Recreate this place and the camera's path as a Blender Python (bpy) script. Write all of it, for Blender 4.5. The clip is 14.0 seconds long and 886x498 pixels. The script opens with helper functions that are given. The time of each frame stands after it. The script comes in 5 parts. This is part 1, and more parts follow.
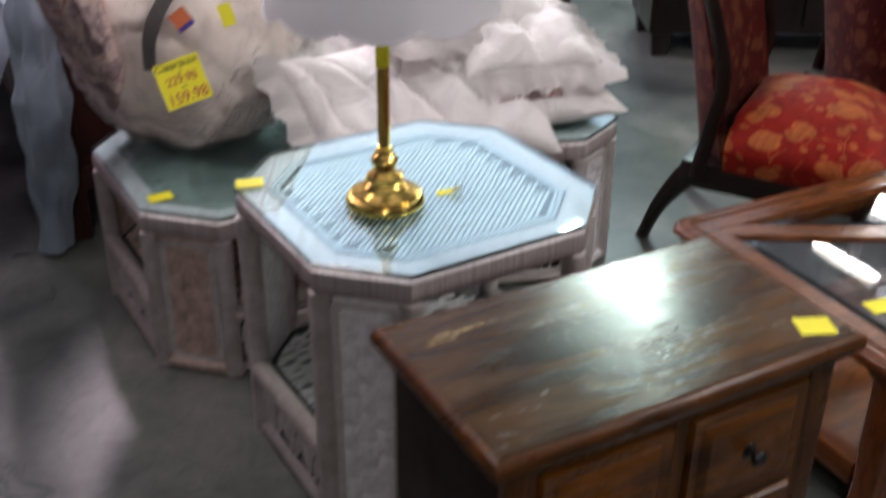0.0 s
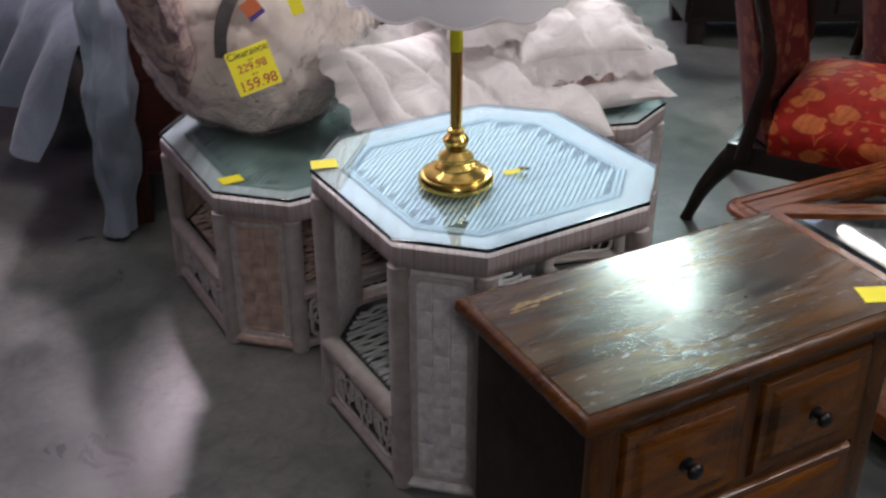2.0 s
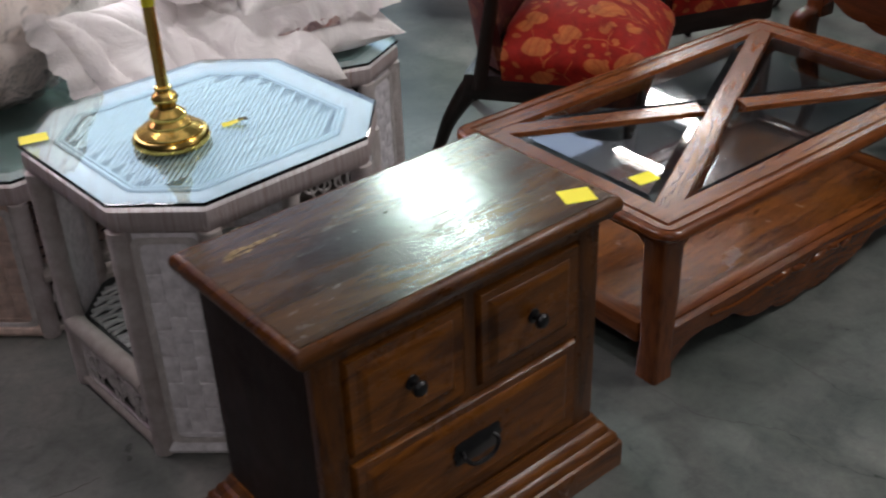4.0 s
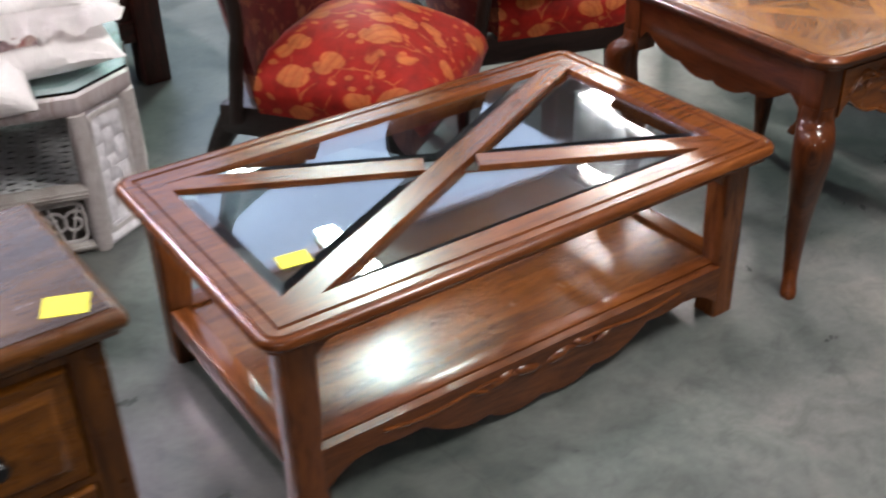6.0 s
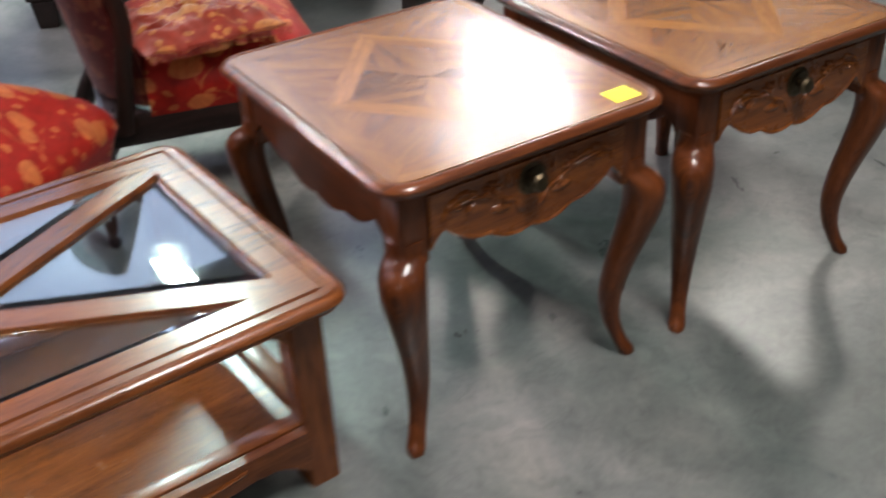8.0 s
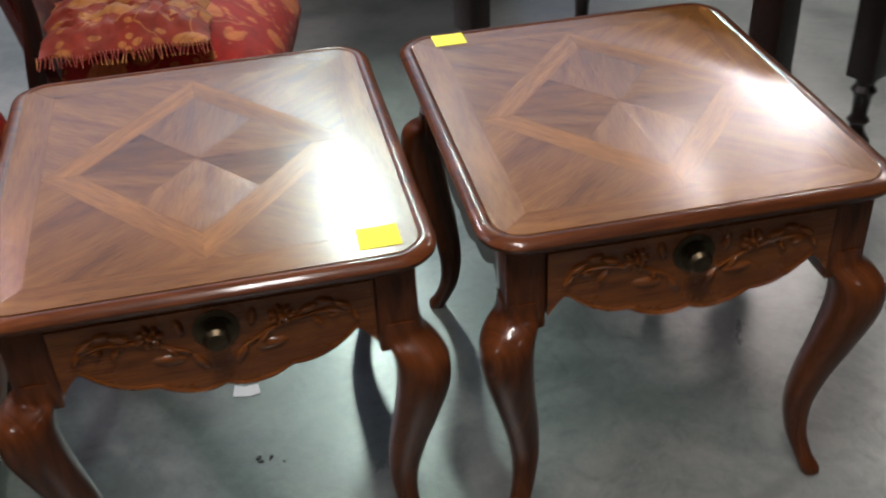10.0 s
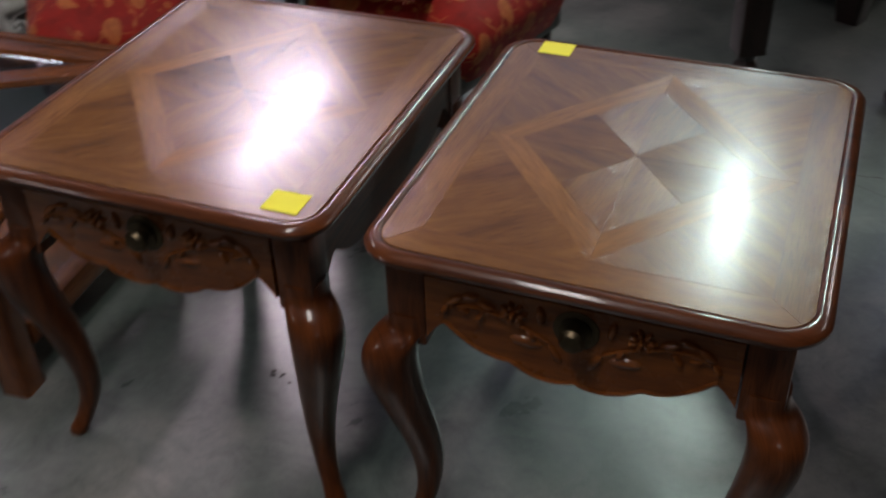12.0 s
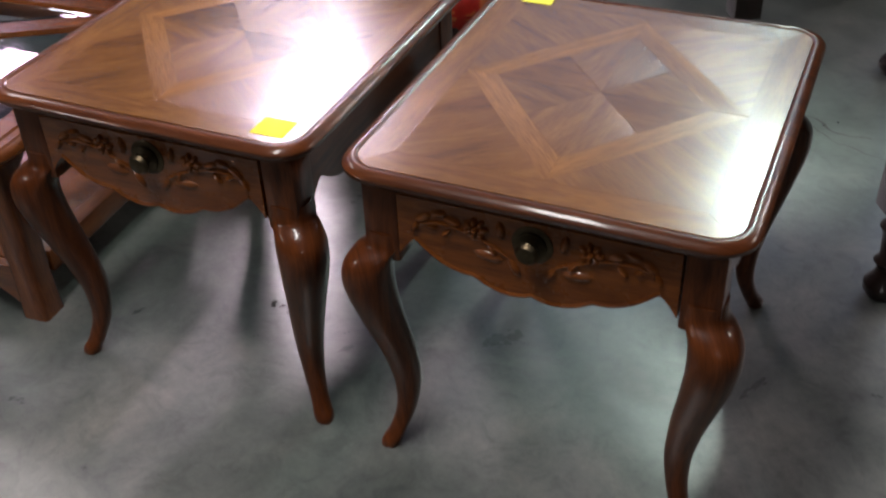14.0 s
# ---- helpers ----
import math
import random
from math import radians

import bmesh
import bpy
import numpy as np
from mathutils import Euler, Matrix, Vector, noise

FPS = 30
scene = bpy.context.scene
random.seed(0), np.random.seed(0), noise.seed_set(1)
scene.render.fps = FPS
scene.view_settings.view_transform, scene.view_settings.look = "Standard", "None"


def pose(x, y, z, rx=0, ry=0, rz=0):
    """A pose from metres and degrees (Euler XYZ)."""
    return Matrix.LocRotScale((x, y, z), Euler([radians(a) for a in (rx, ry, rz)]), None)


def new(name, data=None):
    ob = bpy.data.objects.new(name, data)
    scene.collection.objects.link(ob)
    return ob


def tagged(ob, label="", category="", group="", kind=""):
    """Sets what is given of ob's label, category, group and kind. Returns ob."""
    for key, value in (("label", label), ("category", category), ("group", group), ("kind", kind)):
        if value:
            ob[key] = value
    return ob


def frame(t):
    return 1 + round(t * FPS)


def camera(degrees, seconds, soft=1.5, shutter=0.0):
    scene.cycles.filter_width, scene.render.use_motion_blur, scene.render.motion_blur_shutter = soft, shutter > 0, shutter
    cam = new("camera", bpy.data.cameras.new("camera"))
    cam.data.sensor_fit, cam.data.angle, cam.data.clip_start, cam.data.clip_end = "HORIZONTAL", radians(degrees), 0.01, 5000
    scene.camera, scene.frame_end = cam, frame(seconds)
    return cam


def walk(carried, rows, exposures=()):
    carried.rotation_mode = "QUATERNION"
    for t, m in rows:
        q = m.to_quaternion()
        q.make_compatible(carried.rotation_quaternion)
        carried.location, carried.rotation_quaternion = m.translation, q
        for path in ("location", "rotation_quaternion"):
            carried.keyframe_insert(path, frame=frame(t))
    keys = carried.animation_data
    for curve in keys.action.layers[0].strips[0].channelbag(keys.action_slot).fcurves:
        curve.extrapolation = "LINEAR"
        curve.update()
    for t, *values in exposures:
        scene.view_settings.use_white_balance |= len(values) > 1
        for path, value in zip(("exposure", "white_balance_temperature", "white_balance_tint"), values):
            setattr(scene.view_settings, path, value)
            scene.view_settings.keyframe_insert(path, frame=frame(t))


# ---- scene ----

FOV = 44.89
ROWS = [
    (0.0, 0.122, 0.092, 1.494, -2.15, -28.65, 0.55),
    (0.5, 0.030, 0.008, 1.508, -2.00, -32.06, 0.26),
    (1.0, 0.004, -0.003, 1.499, -0.97, -32.00, 0.87),
    (1.5, 0.000, 0.000, 1.501, 0.00, -30.77, 0.94),
    (2.0, 0.012, -0.003, 1.510, -1.25, -29.00, -0.07),
    (2.5, 0.027, -0.004, 1.516, -1.91, -28.27, -0.93),
    (3.0, 0.053, -0.025, 1.519, -4.18, -28.24, -0.80),
    (3.5, 0.108, -0.034, 1.491, -10.76, -30.12, -0.31),
    (4.0, 0.181, -0.051, 1.480, -12.30, -31.28, -2.27),
    (6.5, 1.265, 0.331, 1.352, -6.43, -31.75, -2.01),
    (7.0, 1.429, 0.363, 1.384, -4.46, -32.50, -2.39),
    (7.5, 1.643, 0.489, 1.347, -10.74, -31.86, -0.33),
    (8.0, 1.919, 0.673, 1.379, -10.32, -32.96, -2.57),
    (8.5, 2.197, 0.780, 1.353, -4.34, -32.77, -1.53),
    (9.0, 2.430, 0.916, 1.343, -0.56, -33.23, -1.18),
    (11.5, 3.381, 1.530, 1.353, 36.29, -36.36, -3.59),
    (12.0, 3.534, 1.571, 1.371, 43.60, -36.14, -1.96),
    (12.5, 3.645, 1.553, 1.373, 48.41, -37.07, -3.15),
    (13.0, 3.678, 1.541, 1.376, 46.64, -37.23, -1.94),
    (13.5, 3.698, 1.535, 1.374, 46.91, -35.55, -2.16),
    (14.0, 3.713, 1.525, 1.362, 46.37, -36.57, -2.51),
]

cam = camera(FOV, 14.0, soft=2.1, shutter=0.7)
EXPOSURES = [(0.0, 0.10), (3.0, 0.02), (4.2, 0.0), (6.3, 1.05), (7.5, 1.1), (8.5, 0.75), (9.2, 0.60), (11.3, -0.25), (12.0, -0.5), (13.0, 0.04), (14.0, 0.2)]
walk(cam, [(t, pose(x, y, z, 90 + p, 0, w) @ pose(0, 0, 0, 0, 0, r)) for t, x, y, z, w, p, r in ROWS], EXPOSURES)

# ---- light ----
world = bpy.data.worlds.new("world")
scene.world = world
world.use_nodes = True
world.node_tree.nodes["Background"].inputs[0].default_value = (0.6, 0.65, 0.7, 1)
world.node_tree.nodes["Background"].inputs[1].default_value = 0.01

CEIL = 3.7
LAMP_Z = 3.08
ROW_TURN = 24.0
# fluorescent fixtures: x, y, colour, watts; placed from reflections, then added fill lamps
LAMPS = [
    (1.42, 6.0, (0.80, 1.0, 0.90), 70, 1.05, 0.15), (3.8, 7.7, (1.0, 0.90, 0.86), 50, 1.2, 0.24), (-1.2, 5.15, (1.0, 0.82, 0.93), 108, 1.3, 0.17),
    (3.24, 6.68, (1.0, 0.90, 0.82), 12, 0.62, 0.08),
    # first and third in this row are unseen fill, added for left floor and bag
    (-3.7, 3.9, (1.0, 0.62, 0.88), 18, 1.3, 0.34), (4.85, 5.75, (1.0, 0.95, 0.88), 24, 1.3, 0.34), (-0.8, 2.4, (1.0, 0.90, 0.91), 23, 1.3, 0.34),
    # unseen fill lamps added behind and overhead to brighten fronts and floor
    (0.2, -2.2, (1.0, 0.92, 0.91), 36, 1.3, 0.34),
    (2.7, 1.5, (1.0, 0.95, 0.93), 53, 1.3, 0.34), (6.2, -1.6, (1.0, 0.97, 0.98), 14, 1.3, 0.34),
]
# added ceiling glow; no such opening is known
GLOW_PANEL = (0.3, 9.05, 5.4, 3.9, 1.45)

# ---- materials ----


def material(name):
    m = bpy.data.materials.new(name)
    m.use_nodes = True
    nt = m.node_tree
    return m, nt, nt.nodes["Principled BSDF"]


def node(nt, kind, **values):
    n = nt.nodes.new(kind)
    for k, v in values.items():
        key = k.replace("_", " ")
        if key in n.inputs:
            n.inputs[key].default_value = v
    return n


def ramp(nt, source, stops):
    r = nt.nodes.new("ShaderNodeValToRGB")
    e = r.color_ramp.elements
    e[0].position, e[0].color = stops[0][0], (*stops[0][1], 1)
    e[1].position, e[1].color = stops[-1][0], (*stops[-1][1], 1)
    for p, c in stops[1:-1]:
        e.new(p).color = (*c, 1)
    nt.links.new(source, r.inputs[0])
    return r


def coords(nt, what="Object", scale=(1, 1, 1), turn=(0, 0, 0)):
    tc = nt.nodes.new("ShaderNodeTexCoord")
    mp = nt.nodes.new("ShaderNodeMapping")
    mp.inputs["Scale"].default_value = scale
    mp.inputs["Rotation"].default_value = turn
    nt.links.new(tc.outputs[what], mp.inputs[0])
    return mp.outputs[0]


def bump(nt, bsdf, height, strength=0.3, distance=0.002, last=None):
    b = nt.nodes.new("ShaderNodeBump")
    b.inputs["Strength"].default_value = strength
    b.inputs["Distance"].default_value = distance
    nt.links.new(height, b.inputs["Height"])
    if last:
        nt.links.new(last, b.inputs["Normal"])
    nt.links.new(b.outputs[0], bsdf.inputs["Normal"])
    return b.outputs[0]


def noise_tex(nt, vec, scale, detail=4, rough=0.5, distort=0.0):
    n = node(nt, "ShaderNodeTexNoise", Scale=scale, Detail=detail, Roughness=rough, Distortion=distort)
    nt.links.new(vec, n.inputs["Vector"])
    return n.outputs[0]


def mix_color(nt, fac, a, b, how="MIX"):
    m = nt.nodes.new("ShaderNodeMix")
    m.data_type, m.blend_type = "RGBA", how
    for sock, v in ((m.inputs[0], fac), (m.inputs[6], a), (m.inputs[7], b)):
        if hasattr(v, "is_linked"):
            nt.links.new(v, sock)
        else:
            sock.default_value = v if isinstance(v, float) else (*v, 1)
    return m.outputs[2]


def wood(name, light, dark, rough=0.3, coat=0.3, grain=1.0, wear=0.4, relief_amount=1.0):
    """Wood with its grain along the first axis of the map that grain_map() lays."""
    m, nt, b = material(name)
    v = coords(nt, "UV", (1.2 * grain, 9 * grain, 1))
    fine = coords(nt, "UV", (6, 160, 1))
    big = noise_tex(nt, v, 3.0, 6, 0.6, 1.6)
    lines = noise_tex(nt, fine, 4.0, 3, 0.6)
    mid = tuple((p * 0.55 + q * 0.45) for p, q in zip(light, dark))
    c = ramp(nt, big, [(0.32, dark), (0.5, mid), (0.66, light)]).outputs[0]
    pores = ramp(nt, lines, [(0.36, (0.35, 0.28, 0.22)), (0.52, (1, 1, 1))]).outputs[0]
    c = mix_color(nt, 0.55, c, pores, "MULTIPLY")
    stain = noise_tex(nt, coords(nt, "Object", (1, 1, 1)), 5.0, 4, 0.6)
    tone = ramp(nt, stain, [(0.3, (0.72, 0.68, 0.66)), (0.7, (1.12, 1.08, 1.04))]).outputs[0]
    c = mix_color(nt, 0.7, c, tone, "MULTIPLY")
    info = nt.nodes.new("ShaderNodeObjectInfo")
    vary = ramp(nt, info.outputs["Random"], [(0.0, (0.84, 0.84, 0.84)), (1.0, (1.12, 1.12, 1.12))]).outputs[0]
    c = mix_color(nt, 1.0, c, vary, "MULTIPLY")
    nt.links.new(c, b.inputs["Base Color"])
    r = ramp(nt, noise_tex(nt, coords(nt, "Object"), 9.0, 5, 0.65), [(0.2, (rough * 0.85,) * 3), (0.8, (min(rough * (1.0 + wear), 0.9),) * 3)]).outputs[0]
    nt.links.new(r, b.inputs["Roughness"])
    b.inputs["Coat Weight"].default_value = coat
    b.inputs["Coat Roughness"].default_value = rough * 0.55
    b.inputs["Specular IOR Level"].default_value = 0.30
    relief = bump(nt, b, lines, 0.25 * relief_amount, 0.0008)
    dashes = ramp(nt, noise_tex(nt, coords(nt, "UV", (22, 260, 1)), 2.0, 2, 0.5), [(0.36, (0, 0, 0)), (0.46, (1, 1, 1))]).outputs[0]
    bump(nt, b, dashes, 0.35 * relief_amount, 0.0010, relief)
    return m


def plain(name, color, rough=0.5, metal=0.0, noise_amount=0.15, scale=30.0, bump_amount=0.1, what="Object"):
    m, nt, b = material(name)
    v = coords(nt, what)
    n = noise_tex(nt, v, scale, 5, 0.6)
    lo = tuple(c * (1 - noise_amount) for c in color)
    hi = tuple(min(1, c * (1 + noise_amount)) for c in color)
    nt.links.new(ramp(nt, n, [(0.3, lo), (0.7, hi)]).outputs[0], b.inputs["Base Color"])
    b.inputs["Roughness"].default_value = rough
    b.inputs["Metallic"].default_value = metal
    if bump_amount:
        bump(nt, b, n, bump_amount, 0.002)
    return m


def glass(name, tint=(0.86, 0.95, 0.92), rough=0.01, ior=1.5):
    m, nt, b = material(name)
    b.inputs["Base Color"].default_value = (*tint, 1)
    b.inputs["Transmission Weight"].default_value = 1.0
    b.inputs["IOR"].default_value = ior
    n = noise_tex(nt, coords(nt), 14.0, 5, 0.7)
    nt.links.new(ramp(nt, n, [(0.4, (rough,) * 3), (0.8, (rough + 0.06,) * 3)]).outputs[0], b.inputs["Roughness"])
    return m


def concrete():
    m, nt, b = material("sealed_concrete")
    v = coords(nt)
    big = noise_tex(nt, v, 0.9, 5, 0.6, 0.6)
    mid = noise_tex(nt, v, 5.0, 7, 0.65, 0.8)
    fine = noise_tex(nt, v, 60.0, 6, 0.7)
    c = ramp(nt, big, [(0.34, (0.058, 0.068, 0.064)), (0.5, (0.105, 0.113, 0.107)), (0.66, (0.185, 0.183, 0.172))]).outputs[0]
    c = mix_color(nt, 0.7, c, ramp(nt, mid, [(0.32, (0.50, 0.56, 0.55)), (0.5, (0.92, 0.96, 0.94)), (0.68, (1.30, 1.24, 1.20))]).outputs[0], "MULTIPLY")
    c = mix_color(nt, 0.6, c, ramp(nt, fine, [(0.3, (0.78, 0.78, 0.78)), (0.62, (1.08, 1.08, 1.08))]).outputs[0], "MULTIPLY")
    blot = noise_tex(nt, v, 14.0, 8, 0.72, 1.2)
    c = mix_color(nt, 0.55, c, ramp(nt, blot, [(0.36, (0.62, 0.64, 0.62)), (0.48, (1, 1, 1)), (0.62, (1.22, 1.20, 1.16))]).outputs[0], "MULTIPLY")
    specks = node(nt, "ShaderNodeTexVoronoi", Scale=75.0)
    nt.links.new(v, specks.inputs["Vector"])
    where = noise_tex(nt, v, 3.3, 4, 0.6)
    mask = nt.nodes.new("ShaderNodeMath")
    mask.operation = "MULTIPLY"
    nt.links.new(ramp(nt, specks.outputs["Distance"], [(0.10, (1, 1, 1)), (0.24, (0, 0, 0))]).outputs[0], mask.inputs[0])
    nt.links.new(ramp(nt, where, [(0.58, (0, 0, 0)), (0.80, (0.15, 0.15, 0.15))]).outputs[0], mask.inputs[1])
    c = mix_color(nt, mask.outputs[0], c, (0.07, 0.06, 0.05))
    nt.links.new(c, b.inputs["Base Color"])
    r = ramp(nt, mid, [(0.3, (0.26,) * 3), (0.7, (0.46,) * 3)]).outputs[0]
    nt.links.new(r, b.inputs["Roughness"])
    b.inputs["Specular IOR Level"].default_value = 0.5
    b.inputs["Coat Weight"].default_value = 0.35
    b.inputs["Coat Roughness"].default_value = 0.24
    bump(nt, b, fine, 0.25, 0.002)
    return m


def wicker(name, light, dark, pitch=260.0, axis=2):
    """Wrapped rattan: fine bands across the given axis."""
    m, nt, b = material(name)
    scale = [0.0, 0.0, 0.0]
    scale[axis] = pitch
    v = coords(nt)
    w = node(nt, "ShaderNodeTexWave", Scale=1.0, Distortion=1.6, Detail=2.0)
    w.bands_direction = "XYZ"[axis]
    w.inputs["Scale"].default_value = pitch / 6.28
    w.inputs["Detail Scale"].default_value = 0.4
    nt.links.new(v, w.inputs["Vector"])
    n = noise_tex(nt, v, 18.0, 6, 0.7)
    c = ramp(nt, n, [(0.3, dark), (0.62, light)]).outputs[0]
    c = mix_color(nt, 0.5, c, ramp(nt, w.outputs["Fac"], [(0.0, (0.55, 0.5, 0.46)), (0.5, (1, 1, 1))]).outputs[0], "MULTIPLY")
    nt.links.new(c, b.inputs["Base Color"])
    b.inputs["Roughness"].default_value = 0.55
    bump(nt, b, w.outputs["Fac"], 0.8, 0.003)
    return m


def damask(name, ground, motif):
    """Woven upholstery with scattered oval leaves and short winding stems."""
    m, nt, b = material(name)
    v = coords(nt)
    warp = node(nt, "ShaderNodeTexNoise", Scale=7.0, Detail=2.0)
    nt.links.new(v, warp.inputs["Vector"])
    add = nt.nodes.new("ShaderNodeVectorMath")
    add.operation = "MULTIPLY_ADD"
    nt.links.new(warp.outputs["Color"], add.inputs[0])
    add.inputs[1].default_value = (0.07, 0.07, 0.07)
    nt.links.new(v, add.inputs[2])
    oval = nt.nodes.new("ShaderNodeMapping")
    oval.inputs["Scale"].default_value = (0.62, 1.05, 0.9)
    oval.inputs["Rotation"].default_value = (0.2, 0.3, 0.6)
    nt.links.new(add.outputs[0], oval.inputs[0])
    vo = node(nt, "ShaderNodeTexVoronoi", Scale=15.0, Randomness=0.85)
    nt.links.new(oval.outputs[0], vo.inputs["Vector"])
    leaf = ramp(nt, vo.outputs["Distance"], [(0.36, (1, 1, 1)), (0.40, (0, 0, 0))]).outputs[0]
    small = node(nt, "ShaderNodeTexVoronoi", Scale=34.0, Randomness=1.0)
    nt.links.new(oval.outputs[0], small.inputs["Vector"])
    bud = ramp(nt, small.outputs["Distance"], [(0.22, (0.9, 0.9, 0.9)), (0.29, (0, 0, 0))]).outputs[0]
    st = node(nt, "ShaderNodeTexVoronoi", Scale=9.0)
    st.feature = "DISTANCE_TO_EDGE"
    nt.links.new(add.outputs[0], st.inputs["Vector"])
    stem = ramp(nt, st.outputs["Distance"], [(0.008, (1, 1, 1)), (0.018, (0, 0, 0))]).outputs[0]
    gap = ramp(nt, noise_tex(nt, v, 10.0, 2, 0.5), [(0.50, (0, 0, 0)), (0.56, (0.8, 0.8, 0.8))]).outputs[0]
    stem = mix_color(nt, 1.0, stem, gap, "MULTIPLY")
    mask = mix_color(nt, 1.0, mix_color(nt, 1.0, leaf, bud, "LIGHTEN"), stem, "LIGHTEN")
    shade = noise_tex(nt, v, 26.0, 5, 0.65)
    g = ramp(nt, shade, [(0.3, tuple(c * 0.55 for c in ground)), (0.7, ground)]).outputs[0]
    o = ramp(nt, shade, [(0.3, tuple(c * 0.5 for c in motif)), (0.7, motif)]).outputs[0]
    half = nt.nodes.new("ShaderNodeMath")
    half.operation = "MULTIPLY"
    half.inputs[1].default_value = 0.75
    vein = node(nt, "ShaderNodeTexWave", Scale=26.0, Distortion=3.0, Detail=2.0)
    nt.links.new(oval.outputs[0], vein.inputs["Vector"])
    veined = mix_color(nt, 1.0, mask, ramp(nt, vein.outputs["Fac"], [(0.05, (0.72, 0.72, 0.72)), (0.40, (1, 1, 1))]).outputs[0], "MULTIPLY")
    nt.links.new(veined, half.inputs[0])
    nt.links.new(mix_color(nt, half.outputs[0], g, o), b.inputs["Base Color"])
    b.inputs["Roughness"].default_value = 0.6
    b.inputs["Sheen Weight"].default_value = 0.05
    b.inputs["Specular IOR Level"].default_value = 0.2
    relief = bump(nt, b, noise_tex(nt, v, 400.0, 2, 0.5), 0.3, 0.001)
    bump(nt, b, half.outputs[0], 0.3, 0.002, relief)
    return m


def fabric(name, color, rough=0.85, fold=9.0, amount=0.5, tint=None):
    m, nt, b = material(name)
    v = coords(nt)
    n = noise_tex(nt, v, fold, 5, 0.6, 0.8)
    lo = tint or tuple(c * 0.78 for c in color)
    nt.links.new(ramp(nt, n, [(0.3, lo), (0.65, color)]).outputs[0], b.inputs["Base Color"])
    b.inputs["Roughness"].default_value = rough
    b.inputs["Sheen Weight"].default_value = 0.2
    bump(nt, b, n, amount, 0.02)
    return m


def worn_top():
    """Dark stained pine with a broken, rubbed lacquer."""
    m = wood("worn_pine_top", (0.13, 0.062, 0.016), (0.022, 0.009, 0.003), 0.24, 0.0, 0.42, 1.0, 0.25)
    nt = m.node_tree
    b = nt.nodes["Principled BSDF"]
    v = coords(nt, "Object", (5, 14, 1))
    n = noise_tex(nt, v, 1.6, 7, 0.68, 1.2)
    streak = noise_tex(nt, coords(nt, "Object", (3, 34, 1)), 1.6, 6, 0.7, 0.6)
    r = mix_color(nt, 0.5, n, streak)
    nt.links.new(ramp(nt, r, [(0.38, (0.12,) * 3), (0.52, (0.17,) * 3), (0.61, (0.30,) * 3)]).outputs[0], b.inputs["Roughness"])
    b.inputs["Specular IOR Level"].default_value = 0.50
    return m


M_FLOOR = concrete()
M_WALL = plain("painted_block", (0.10, 0.10, 0.10), 0.7, 0, 0.1, 3.0, 0.1)
M_CEIL = plain("ceiling_deck", (0.40, 0.41, 0.46), 0.7, 0, 0.12, 4.0, 0.1)
M_CHERRY = wood("cherry_wood", (0.125, 0.036, 0.010), (0.048, 0.013, 0.005), 0.30, 0.40, 1.0, 0.3, 0.2)
M_CHERRY.node_tree.nodes["Principled BSDF"].inputs["Specular IOR Level"].default_value = 0.12
M_CHERRY.node_tree.nodes["Principled BSDF"].inputs["Coat Roughness"].default_value = 0.07
M_VENEER = wood("cherry_veneer", (0.23, 0.100, 0.026), (0.12, 0.046, 0.013), 0.20, 0.10, 0.6, 0.3, 0.35)
# cherry of the rail behind the drawer, darkened for shade in the gap
M_CHERRY_RECESS = wood("recess_shaded_cherry", (0.10, 0.032, 0.014), (0.035, 0.012, 0.006), 0.3, 0.3)
M_PINE = wood("stained_pine", (0.17, 0.060, 0.009), (0.040, 0.012, 0.003), 0.26, 0.06)
# pine of the case, its colour darkened to hold the shade on its sides
M_PINE_SHADED = wood("shaded_pine_case", (0.020, 0.008, 0.003), (0.007, 0.003, 0.001), 0.5, 0.0)
M_PINE_TOP = worn_top()
M_ESPRESSO = wood("espresso_wood", (0.020, 0.010, 0.008), (0.007, 0.004, 0.003), 0.3, 0.3)
M_BEDWOOD = wood("mahogany_bed", (0.07, 0.018, 0.012), (0.025, 0.008, 0.006), 0.35, 0.25)
M_GLASS = glass("clear_glass", (0.66, 0.86, 0.88), 0.01, 1.5)
M_RATTAN = wicker("whitewashed_rattan", (0.70, 0.65, 0.64), (0.46, 0.40, 0.38), 700.0, 2)
M_WEAVE = plain("woven_cane", (0.52, 0.54, 0.54), 0.6, 0, 0.22, 60.0, 0.3)
M_WEAVE_PINK = plain("woven_cane_aged", (0.58, 0.44, 0.38), 0.6, 0, 0.3, 35.0, 0.3)
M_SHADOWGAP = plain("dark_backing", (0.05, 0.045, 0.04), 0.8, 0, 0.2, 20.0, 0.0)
M_BRASS = plain("polished_brass", (0.90, 0.62, 0.17), 0.20, 1.0, 0.05, 12.0, 0.02)
M_BRONZE = plain("aged_bronze", (0.085, 0.065, 0.04), 0.42, 1.0, 0.4, 60.0, 0.2)
M_BLACKMETAL = plain("black_iron", (0.02, 0.02, 0.022), 0.35, 0.6, 0.2, 60.0, 0.1)
M_SHADE = fabric("lampshade_fabric", (0.93, 0.93, 0.95), 0.75, 3.0, 0.03, (0.88, 0.88, 0.92))
M_SHADE.node_tree.nodes["Principled BSDF"].inputs["Sheen Weight"].default_value = 0.6
nt = M_SHADE.node_tree
through_cloth = node(nt, "ShaderNodeBsdfTranslucent", Color=(0.93, 0.91, 0.93, 1))
blend = nt.nodes.new("ShaderNodeMixShader")
blend.inputs[0].default_value = 0.45
nt.links.new(nt.nodes["Principled BSDF"].outputs[0], blend.inputs[1])
nt.links.new(through_cloth.outputs[0], blend.inputs[2])
